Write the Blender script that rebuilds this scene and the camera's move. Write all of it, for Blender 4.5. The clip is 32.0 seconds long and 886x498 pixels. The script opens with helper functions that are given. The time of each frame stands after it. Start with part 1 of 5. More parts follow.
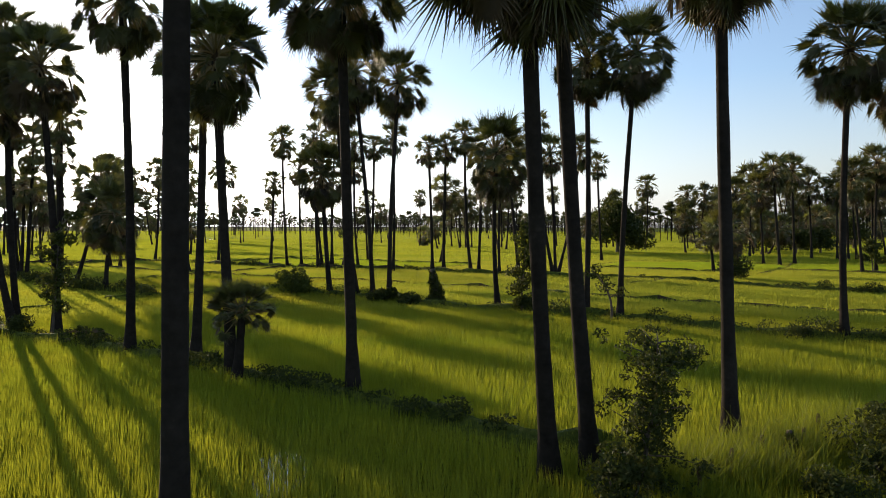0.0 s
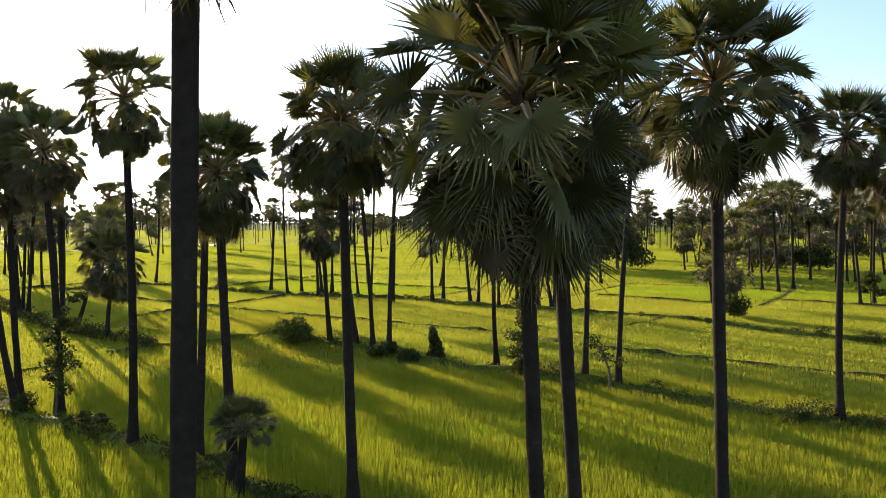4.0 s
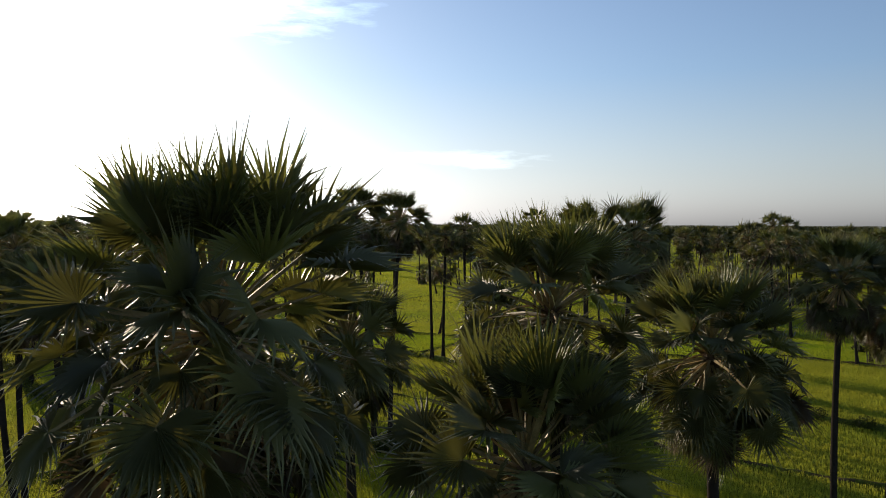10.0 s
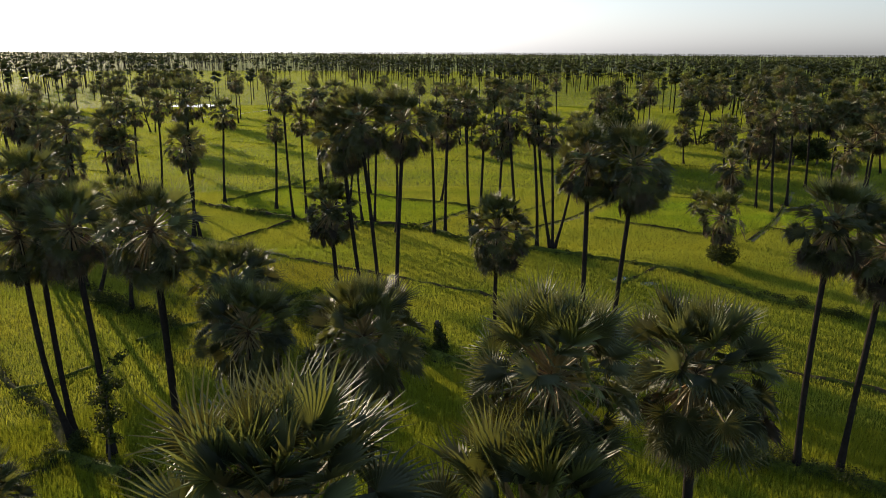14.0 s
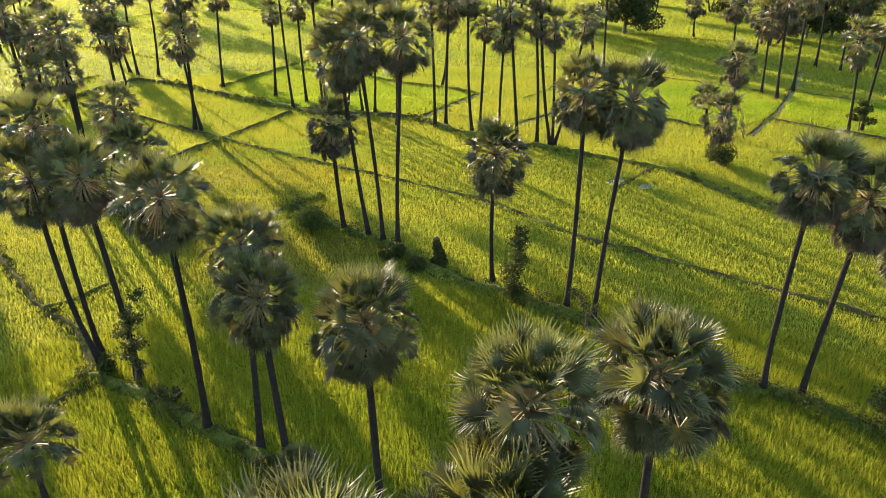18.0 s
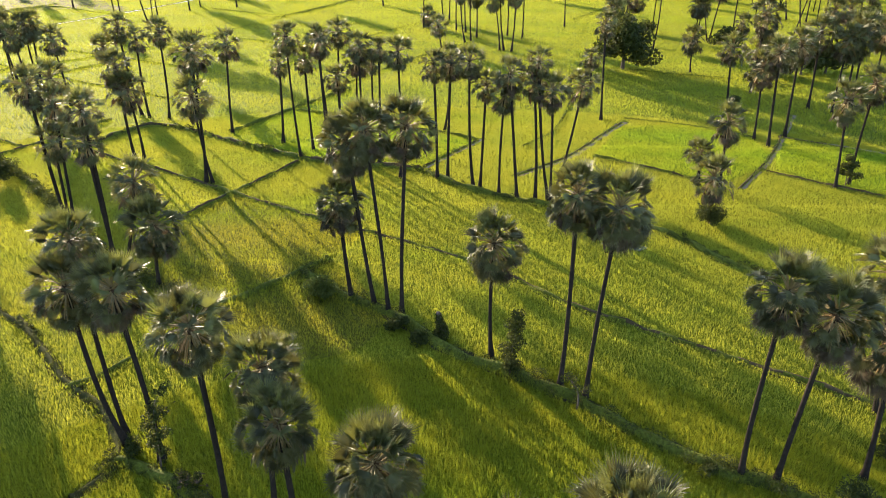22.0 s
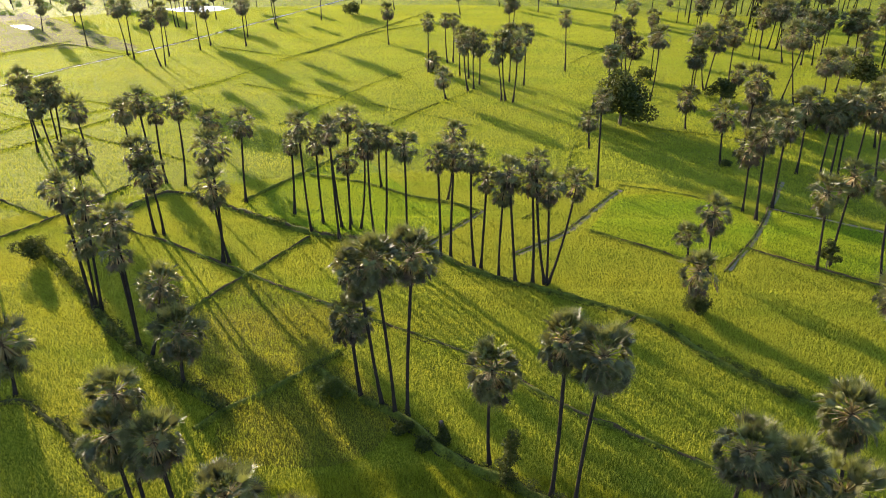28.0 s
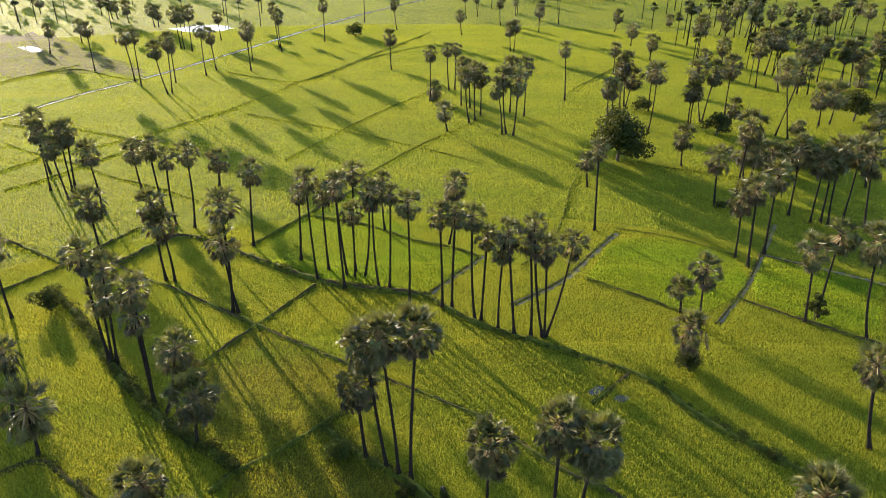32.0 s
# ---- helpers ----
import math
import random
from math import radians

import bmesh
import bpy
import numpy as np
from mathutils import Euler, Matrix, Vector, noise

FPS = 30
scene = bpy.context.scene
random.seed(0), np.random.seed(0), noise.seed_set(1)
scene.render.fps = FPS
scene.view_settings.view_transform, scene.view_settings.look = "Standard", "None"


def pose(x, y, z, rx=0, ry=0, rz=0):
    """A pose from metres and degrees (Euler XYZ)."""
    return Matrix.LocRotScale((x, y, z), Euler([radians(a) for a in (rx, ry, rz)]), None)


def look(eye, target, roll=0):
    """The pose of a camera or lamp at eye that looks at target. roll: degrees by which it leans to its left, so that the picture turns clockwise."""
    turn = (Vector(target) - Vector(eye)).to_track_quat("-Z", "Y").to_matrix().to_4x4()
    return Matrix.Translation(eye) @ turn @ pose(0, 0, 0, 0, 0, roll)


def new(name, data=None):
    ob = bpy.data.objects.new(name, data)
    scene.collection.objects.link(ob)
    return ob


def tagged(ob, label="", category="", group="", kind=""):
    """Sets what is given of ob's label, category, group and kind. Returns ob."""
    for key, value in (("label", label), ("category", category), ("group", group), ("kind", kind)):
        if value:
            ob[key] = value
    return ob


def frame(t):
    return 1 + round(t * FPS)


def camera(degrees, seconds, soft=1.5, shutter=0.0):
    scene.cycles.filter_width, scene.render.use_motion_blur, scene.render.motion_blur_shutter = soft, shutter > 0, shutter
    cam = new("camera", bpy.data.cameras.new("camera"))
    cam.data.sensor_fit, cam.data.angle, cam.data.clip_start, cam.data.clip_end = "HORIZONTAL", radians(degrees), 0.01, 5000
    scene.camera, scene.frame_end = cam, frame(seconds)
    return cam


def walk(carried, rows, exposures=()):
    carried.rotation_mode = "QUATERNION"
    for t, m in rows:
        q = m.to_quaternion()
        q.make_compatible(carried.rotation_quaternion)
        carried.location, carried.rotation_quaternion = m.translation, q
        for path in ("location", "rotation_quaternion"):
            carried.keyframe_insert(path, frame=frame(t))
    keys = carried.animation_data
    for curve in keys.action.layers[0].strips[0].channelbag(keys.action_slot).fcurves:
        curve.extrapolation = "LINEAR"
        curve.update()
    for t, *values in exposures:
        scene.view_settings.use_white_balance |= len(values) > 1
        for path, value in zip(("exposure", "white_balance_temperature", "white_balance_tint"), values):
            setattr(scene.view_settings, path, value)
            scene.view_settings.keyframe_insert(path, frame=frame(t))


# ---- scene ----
cam = camera(64.13, 32.0, soft=1.0)
METRES, EYE, TILT, LEAN, TURN = 48.0, 5.522, -2.089, -0.13, 0.0
ROWS = [
    (0.0, 0.00444, 0.00064, -0.00281, 0.138, 0.261, -0.000),
    (0.5, 0.00438, 0.00024, 0.00535, 0.140, 0.231, -0.010),
    (1.0, 0.00462, -0.00067, 0.01531, 0.141, 0.201, -0.020),
    (1.5, 0.00467, -0.00178, 0.02626, 0.133, 0.181, -0.030),
    (2.0, 0.00471, -0.00279, 0.03722, 0.135, 0.151, -0.060),
    (2.5, 0.00455, -0.00340, 0.04818, 0.117, 0.121, -0.070),
    (3.0, 0.00459, -0.00400, 0.05894, 0.129, 0.121, -0.070),
    (3.5, 0.00462, -0.00487, 0.07143, 0.132, 0.028, -0.100),
    (5.5, 0.00445, -0.00521, 0.11947, 0.143, -0.251, -0.040),
    (6.0, 0.00428, -0.00587, 0.13186, 0.146, -0.314, -0.050),
    (6.5, 0.00410, -0.00732, 0.14230, 0.123, -0.264, -0.060),
    (7.0, 0.00412, -0.00888, 0.15304, 0.130, -0.214, -0.100),
    (7.5, 0.00394, -0.01053, 0.16368, 0.097, -0.164, -0.090),
    (8.0, 0.00346, -0.01198, 0.17441, 0.083, -0.124, -0.060),
    (8.5, 0.00288, -0.01273, 0.18515, 0.070, -0.074, -0.100),
    (9.0, 0.00240, -0.01399, 0.19599, 0.047, -0.044, -0.110),
    (9.5, 0.00165, -0.01542, 0.20987, 0.057, -0.021, -0.160),
    (10.0, 0.00121, -0.01695, 0.22364, 0.018, 0.042, -0.150),
    (10.5, 0.00086, -0.01848, 0.23862, -0.012, 0.054, -0.170),
    (11.0, 0.00082, -0.02022, 0.25409, 0.029, 0.037, -0.220),
    (11.5, 0.00047, -0.02195, 0.26957, 0.019, 0.020, -0.230),
    (12.0, 0.00022, -0.02378, 0.28495, 0.019, -0.157, -0.270),
    (12.5, -0.00129, -0.02349, 0.29655, 0.030, -1.736, -0.290),
    (13.0, -0.00291, -0.02419, 0.30906, 0.031, -4.795, -0.310),
    (13.5, -0.00412, -0.02550, 0.32246, 0.032, -9.043, -0.280),
    (14.0, -0.00564, -0.02660, 0.33587, -0.007, -13.572, -0.230),
    (14.5, -0.00377, -0.02587, 0.34808, 0.044, -18.037, -0.190),
    (15.0, -0.00180, -0.02584, 0.36029, 0.096, -22.592, -0.240),
    (15.5, 0.00006, -0.02491, 0.37140, 0.127, -25.297, -0.260),
    (17.5, 0.00113, -0.02556, 0.42711, 0.233, -25.418, -0.150),
    (18.0, 0.00152, -0.02618, 0.44218, 0.269, -25.430, -0.150),
    (18.5, 0.00191, -0.02689, 0.45836, 0.315, -25.433, -0.150),
    (19.0, 0.00241, -0.02780, 0.47553, 0.352, -25.436, -0.160),
    (19.5, 0.00226, -0.02879, 0.49301, 0.368, -25.447, -0.160),
    (20.0, 0.00181, -0.02977, 0.51109, 0.384, -25.449, -0.180),
    (20.5, 0.00226, -0.03096, 0.52916, 0.420, -25.450, -0.170),
    (21.0, 0.00191, -0.03205, 0.54794, 0.436, -25.452, -0.180),
    (21.5, 0.00156, -0.03283, 0.56652, 0.452, -25.443, -0.190),
    (22.0, 0.00141, -0.03402, 0.58600, 0.468, -25.455, -0.190),
    (22.5, 0.00136, -0.03540, 0.60578, 0.504, -25.466, -0.180),
    (23.0, 0.00132, -0.03629, 0.62505, 0.530, -25.477, -0.190),
    (23.5, 0.00147, -0.03712, 0.64441, 0.555, -25.483, -0.180),
    (24.0, 0.00112, -0.03765, 0.66346, 0.570, -25.478, -0.190),
    (24.5, 0.00138, -0.03848, 0.68321, 0.616, -25.473, -0.190),
    (25.0, 0.00103, -0.03871, 0.70276, 0.631, -25.468, -0.220),
    (25.5, 0.00088, -0.03934, 0.72332, 0.666, -25.463, -0.240),
    (27.5, 0.00100, -0.04197, 0.80583, 0.776, -25.504, -0.260),
    (28.0, 0.00105, -0.04270, 0.82608, 0.801, -25.499, -0.290),
    (28.5, 0.00095, -0.04231, 0.84518, 0.817, -25.509, -0.300),
    (29.0, 0.00026, -0.04311, 0.86678, 0.833, -25.520, -0.330),
    (29.5, -0.00083, -0.04292, 0.88758, 0.849, -25.521, -0.350),
    (30.0, -0.00093, -0.04373, 0.90918, 0.874, -25.541, -0.370),
    (30.5, -0.00152, -0.04384, 0.92958, 0.890, -25.552, -0.400),
    (31.0, -0.00201, -0.04374, 0.95028, 0.906, -25.563, -0.400),
    (31.5, -0.00211, -0.04415, 0.97138, 0.922, -25.573, -0.420),
    (32.0, -0.00290, -0.04446, 0.99218, 0.937, -25.574, -0.440),
]
EXPOSURES = [  # seconds, stops, kelvin, tint
    (0.0, 0.44, 6850, 13.0), (3.0, 1.12, 6914, 15.1), (6.0, 1.22, 6978, 17.3), (7.0, 1.17, 7000, 18.0), (8.0, 1.07, 6950, 18.0), (9.0, 0.56, 6850, 17.0),
    (10.0, -0.07, 6650, 13.0), (11.0, -0.63, 6500, 10.0), (12.0, -0.88, 6550, 10.5), (13.0, -0.78, 6600, 11.5), (13.5, -0.52, 6640, 12.2), (14.0, 0.33, 6680, 12.9),
    (14.5, 1.13, 6720, 13.6), (15.0, 1.79, 6760, 14.3), (15.5, 1.99, 6800, 15.0), (19.0, 2.03, 6778, 14.5), (25.0, 1.91, 6742, 13.6), (32.0, 1.64, 6700, 12.5)]
walk(cam, [(t, pose(0, 0, EYE, TILT, LEAN, TURN) @ pose(METRES * x, METRES * y, METRES * z, 90 + pitch, roll, yaw)) for t, x, y, z, yaw, pitch, roll in ROWS], EXPOSURES)

# ---- light: a low sun ahead and to the left, hazy evening sky ----
SUN_AZIMUTH, SUN_HEIGHT = -35.3, 10.2   # degrees from +y (clockwise), degrees above the horizon
world = bpy.data.worlds.new("evening_sky")
scene.world = world
world.use_nodes = True
wn, wl = world.node_tree.nodes, world.node_tree.links
wn.clear()
sky = wn.new("ShaderNodeTexSky")
sky.sky_type, sky.sun_disc = "NISHITA", False
sky.sun_elevation, sky.sun_rotation = radians(SUN_HEIGHT), radians(SUN_AZIMUTH)
sky.air_density, sky.dust_density, sky.ozone_density = 1.0, 0.9, 4.0
back = wn.new("ShaderNodeBackground")
back.inputs["Strength"].default_value = 0.19
wout = wn.new("ShaderNodeOutputWorld")
soft = wn.new("ShaderNodeHueSaturation")   # humid air pales the sky
soft.inputs["Saturation"].default_value = 0.85
wl.new(sky.outputs[0], soft.inputs["Color"])
# haze: towards the horizon the sky turns to a pale grey-white
where, apart, grey, rise, tone, hazy = (wn.new("ShaderNode" + k) for k in ("TexCoord", "SeparateXYZ", "RGBToBW", "ValToRGB", "Mix", "Mix"))
rise.color_ramp.elements[0].position, rise.color_ramp.elements[0].color = 0.0, (0.8, 0.8, 0.8, 1)
rise.color_ramp.elements[1].position, rise.color_ramp.elements[1].color = 0.2, (0.0, 0.0, 0.0, 1)
tone.data_type, tone.blend_type, hazy.data_type = "RGBA", "MULTIPLY", "RGBA"
tone.inputs[0].default_value, tone.inputs[7].default_value = 1.0, (1.06, 1.12, 1.19, 1)
wl.new(where.outputs["Generated"], apart.inputs[0])
wl.new(apart.outputs["Z"], rise.inputs[0])
wl.new(soft.outputs[0], grey.inputs[0])
wl.new(grey.outputs[0], tone.inputs[6])
wl.new(rise.outputs[0], hazy.inputs[0])
wl.new(soft.outputs[0], hazy.inputs[6])
wl.new(tone.outputs[2], hazy.inputs[7])
# clouds: torn streaks in two places, a low thin bank ahead and a brighter one high to the left
over = wn.new("ShaderNodeMath")
over.operation = "DIVIDE"
wl.new(apart.outputs["X"], over.inputs[0])
wl.new(apart.outputs["Y"], over.inputs[1])
flat, squash, puffs = (wn.new("ShaderNode" + k) for k in ("CombineXYZ", "Mapping", "TexNoise"))
wl.new(over.outputs[0], flat.inputs[0])
wl.new(apart.outputs["Z"], flat.inputs[1])
squash.inputs["Scale"].default_value = (13.0, 70.0, 1.0)
puffs.inputs["Scale"].default_value, puffs.inputs["Detail"].default_value, puffs.inputs["Roughness"].default_value = 1.0, 7.0, 0.62
wl.new(flat.outputs[0], squash.inputs["Vector"])
wl.new(squash.outputs[0], puffs.inputs["Vector"])
sky_colour = hazy.outputs[2]
for u, v, du, dv, start, gain in ((-0.2, 0.086, 0.26, 0.034, 0.24, 0.5), (0.04, 0.09, 0.24, 0.03, 0.26, 0.4), (-0.3, 0.29, 0.34, 0.085, 0.2, 0.8)):
    shift, ball, total, cut, cloudy = (wn.new("ShaderNode" + k) for k in ("Mapping", "TexGradient", "Math", "ValToRGB", "Mix"))
    shift.inputs["Location"].default_value, shift.inputs["Scale"].default_value = (-u / du, -v / dv, 0), (1 / du, 1 / dv, 1)
    ball.gradient_type, total.operation = "SPHERICAL", "MULTIPLY"
    cut.color_ramp.elements[0].position, cut.color_ramp.elements[1].position = start, start + 0.2
    cut.color_ramp.elements[1].color = (gain, gain, gain, 1)
    cloudy.data_type, cloudy.blend_type = "RGBA", "ADD"
    wl.new(flat.outputs[0], shift.inputs["Vector"])
    wl.new(shift.outputs[0], ball.inputs["Vector"])
    wl.new(ball.outputs["Fac"], total.inputs[0])
    wl.new(puffs.outputs["Fac"], total.inputs[1])
    wl.new(total.outputs[0], cut.inputs[0])
    wl.new(cut.outputs[0], cloudy.inputs[0])
    wl.new(sky_colour, cloudy.inputs[6])
    wl.new(sky_colour, cloudy.inputs[7])
    sky_colour = cloudy.outputs[2]
wl.new(sky_colour, back.inputs["Color"])
wl.new(back.outputs[0], wout.inputs["Surface"])

az, el = radians(SUN_AZIMUTH), radians(SUN_HEIGHT)
to_sun = Vector((math.sin(az) * math.cos(el), math.cos(az) * math.cos(el), math.sin(el)))
sun = new("sun", bpy.data.lights.new("sun", "SUN"))
sun.data.energy, sun.data.angle, sun.data.color = 5.0, radians(0.5), (1.0, 0.85, 0.62)
sun.matrix_world = look(to_sun * 100, (0, 0, 0))


# ---- materials ----
def material(name):
    m = bpy.data.materials.new(name)
    m.use_nodes = True
    m.node_tree.nodes.clear()
    return m, m.node_tree.nodes, m.node_tree.links


def ramp(nodes, links, source, stops):
    r = nodes.new("ShaderNodeValToRGB")
    e = r.color_ramp.elements
    while len(e) < len(stops):
        e.new(0.5)
    for k, (at, col) in zip(e, stops):
        k.position, k.color = at, (*col, 1)
    links.new(source, r.inputs[0])
    return r.outputs[0]


def noise_node(nodes, links, coords, scale, detail=4.0, rough=0.55):
    n = nodes.new("ShaderNodeTexNoise")
    n.inputs["Scale"].default_value, n.inputs["Detail"].default_value, n.inputs["Roughness"].default_value = scale, detail, rough
    links.new(coords, n.inputs["Vector"])
    return n.outputs["Fac"]


def mix_colour(nodes, links, fac, a, b, how="MIX"):
    m = nodes.new("ShaderNodeMix")
    m.data_type, m.blend_type = "RGBA", how
    for socket, value in ((m.inputs[0], fac), (m.inputs[6], a), (m.inputs[7], b)):
        if isinstance(value, (int, float)):
            socket.default_value = value
        elif isinstance(value, tuple):
            socket.default_value = (*value, 1)
        else:
            links.new(value, socket)
    return m.outputs[2]


def leafy(name, dark, light, through_light, rough=0.45, share=0.4, island=True, scale=0.6, gloss=0.5, broad=None):
    """Foliage: two tones varied by piece and by noise, light that passes through the blade, a waxy gloss."""
    m, n, l = material(name)
    geo, obj, tex = n.new("ShaderNodeNewGeometry"), n.new("ShaderNodeObjectInfo"), n.new("ShaderNodeTexCoord")
    fac = noise_node(n, l, geo.outputs["Position"], scale)
    add = n.new("ShaderNodeMath")
    add.operation = "ADD"
    l.new(fac, add.inputs[0])
    l.new(geo.outputs["Random Per Island"] if island else obj.outputs["Random"], add.inputs[1])
    half = n.new("ShaderNodeMath")
    half.operation = "MULTIPLY"
    half.inputs[1].default_value = 0.5
    l.new(add.outputs[0], half.inputs[0])
    col = ramp(n, l, half.outputs[0], [(0.22, dark), (0.75, light)])
    if broad:   # fields differ in growth over tens of metres
        turned = n.new("ShaderNodeMapping")   # drawn out along the planting rows
        turned.inputs["Rotation"].default_value, turned.inputs["Scale"].default_value = (0, 0, radians(24)), (0.4, 1.7, 1.0)
        l.new(geo.outputs["Position"], turned.inputs["Vector"])
        wide = ramp(n, l, noise_node(n, l, turned.outputs[0], 0.075, 6.0, 0.62), [(0.3, (1.1, 1.05, 0.95)), (0.48, (1.0, 1.0, 1.0)), (0.66, broad)])
        col = mix_colour(n, l, 1.0, col, wide, "MULTIPLY")
    b = n.new("ShaderNodeBsdfPrincipled")
    b.inputs["Roughness"].default_value = rough
    b.inputs["Specular IOR Level"].default_value = gloss
    l.new(col, b.inputs["Base Color"])
    t = n.new("ShaderNodeBsdfTranslucent")
    glow = mix_colour(n, l, 0.7, col, through_light)
    if broad:
        glow = mix_colour(n, l, 1.0, glow, wide, "MULTIPLY")
    l.new(glow, t.inputs["Color"])
    mix = n.new("ShaderNodeMixShader")
    mix.inputs[0].default_value = share
    l.new(b.outputs[0], mix.inputs[1])
    l.new(t.outputs[0], mix.inputs[2])
    out = n.new("ShaderNodeOutputMaterial")
    l.new(mix.outputs[0], out.inputs["Surface"])
    return m


def solid(name, stops, scale, rough=0.85, bump=0.4, rings=0.0, gloss=0.2):
    """An opaque rough surface: a colour ramp over noise, with relief; rings: leaf scars round a trunk, per metre."""
    m, n, l = material(name)
    geo, obj = n.new("ShaderNodeNewGeometry"), n.new("ShaderNodeObjectInfo")
    fine = noise_node(n, l, geo.outputs["Position"], scale * 5)
    broad = noise_node(n, l, geo.outputs["Position"], scale)
    col = ramp(n, l, mix_colour(n, l, 0.45, broad, fine), stops)
    col = mix_colour(n, l, 0.25, col, mix_colour(n, l, 1.0, col, ramp(n, l, obj.outputs["Random"], [(0, (0.55, 0.55, 0.55)), (1, (1.3, 1.25, 1.2))]), "MULTIPLY"))
    b = n.new("ShaderNodeBsdfPrincipled")
    b.inputs["Roughness"].default_value = rough
    b.inputs["Specular IOR Level"].default_value = gloss
    height = fine
    if rings:
        sep = n.new("ShaderNodeSeparateXYZ")
        l.new(geo.outputs["Position"], sep.inputs[0])
        s = n.new("ShaderNodeMath")
        s.operation = "MULTIPLY_ADD"
        s.inputs[1].default_value = rings * 6.283
        l.new(sep.outputs["Z"], s.inputs[0])
        l.new(broad, s.inputs[2])
        w = n.new("ShaderNodeMath")
        w.operation = "SINE"
        l.new(s.outputs[0], w.inputs[0])
        height = mix_colour(n, l, 0.25, fine, w.outputs[0])
        col = mix_colour(n, l, 0.08, col, mix_colour(n, l, 1.0, col, ramp(n, l, w.outputs[0], [(0.0, (0.6, 0.6, 0.6)), (0.6, (1.1, 1.1, 1.1))]), "MULTIPLY"))
    l.new(col, b.inputs["Base Color"])
    bp = n.new("ShaderNodeBump")
    bp.inputs["Strength"].default_value, bp.inputs["Distance"].default_value = bump, 0.05
    l.new(height, bp.inputs["Height"])
    l.new(bp.outputs[0], b.inputs["Normal"])
    out = n.new("ShaderNodeOutputMaterial")
    l.new(b.outputs[0], out.inputs["Surface"])
    return m


PALM_LEAF = leafy("palm_leaf", (0.035, 0.036, 0.014), (0.135, 0.131, 0.047), (0.24, 0.22, 0.034), 0.5, 0.18, False, 1.5, 0.28)
PALM_YOUNG = leafy("palm_young_leaf", (0.058, 0.064, 0.021), (0.185, 0.19, 0.06), (0.3, 0.3, 0.042), 0.48, 0.24, False, 1.5, 0.3)
PALM_DRY = leafy("palm_dry_leaf", (0.05, 0.037, 0.022), (0.17, 0.122, 0.072), (0.18, 0.11, 0.05), 0.8, 0.12, False, 2.0, 0.2)
PETIOLE = solid("palm_petiole", [(0.3, (0.14, 0.105, 0.04)), (0.7, (0.31, 0.225, 0.09))], 3.0, 0.5, 0.1)
STALK = solid("palm_stalk", [(0.3, (0.22, 0.13, 0.05)), (0.7, (0.42, 0.28, 0.12))], 3.0, 0.7, 0.2)
BOOT = solid("palm_leaf_bases", [(0.3, (0.03, 0.02, 0.012)), (0.7, (0.14, 0.085, 0.045))], 5.0, 0.9, 0.8)
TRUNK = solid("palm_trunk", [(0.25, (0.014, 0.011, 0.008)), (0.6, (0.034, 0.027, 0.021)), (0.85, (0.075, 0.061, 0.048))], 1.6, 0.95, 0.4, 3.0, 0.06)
BARK = solid("bark", [(0.3, (0.05, 0.04, 0.03)), (0.7, (0.14, 0.11, 0.08))], 3.0, 0.9, 0.6)
SHRUB = leafy("shrub_leaf", (0.02, 0.028, 0.008), (0.06, 0.07, 0.018), (0.13, 0.145, 0.022), 0.65, 0.2, gloss=0.08)
BUSH = leafy("bush_leaf", (0.035, 0.048, 0.012), (0.095, 0.115, 0.026), (0.22, 0.26, 0.032), 0.6, 0.28, gloss=0.1)
WEED = leafy("weed_leaf", (0.06, 0.08, 0.01), (0.17, 0.19, 0.02), (0.38, 0.42, 0.03), 0.6, 0.42, gloss=0.15)
RICE = leafy("rice_blade", (0.055, 0.082, 0.009), (0.225, 0.25, 0.027), (0.54, 0.545, 0.036), 0.6, 0.48, True, 0.35, 0.06, (0.84, 0.97, 0.87))
RICE_FRESH = leafy("fresh_rice_blade", (0.085, 0.114, 0.011), (0.2, 0.25, 0.021), (0.48, 0.555, 0.032), 0.6, 0.5, False, 0.35, 0.05, (0.8, 0.98, 0.8))
RICE_RIPE = leafy("ripe_rice_blade", (0.085, 0.088, 0.01), (0.22, 0.212, 0.024), (0.54, 0.525, 0.042), 0.6, 0.48, False, 0.35, 0.05, (0.8, 0.98, 0.8))
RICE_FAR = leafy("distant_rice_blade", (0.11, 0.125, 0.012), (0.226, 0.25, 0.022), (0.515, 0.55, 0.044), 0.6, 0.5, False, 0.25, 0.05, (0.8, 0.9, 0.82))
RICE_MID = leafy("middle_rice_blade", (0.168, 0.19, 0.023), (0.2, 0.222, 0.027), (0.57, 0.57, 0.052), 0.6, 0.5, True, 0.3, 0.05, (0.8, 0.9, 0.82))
FAR_LEAF = leafy("far_leaf", (0.024, 0.032, 0.011), (0.07, 0.08, 0.025), (0.13, 0.13, 0.02), 0.6, 0.15, True, 0.05, 0.2)


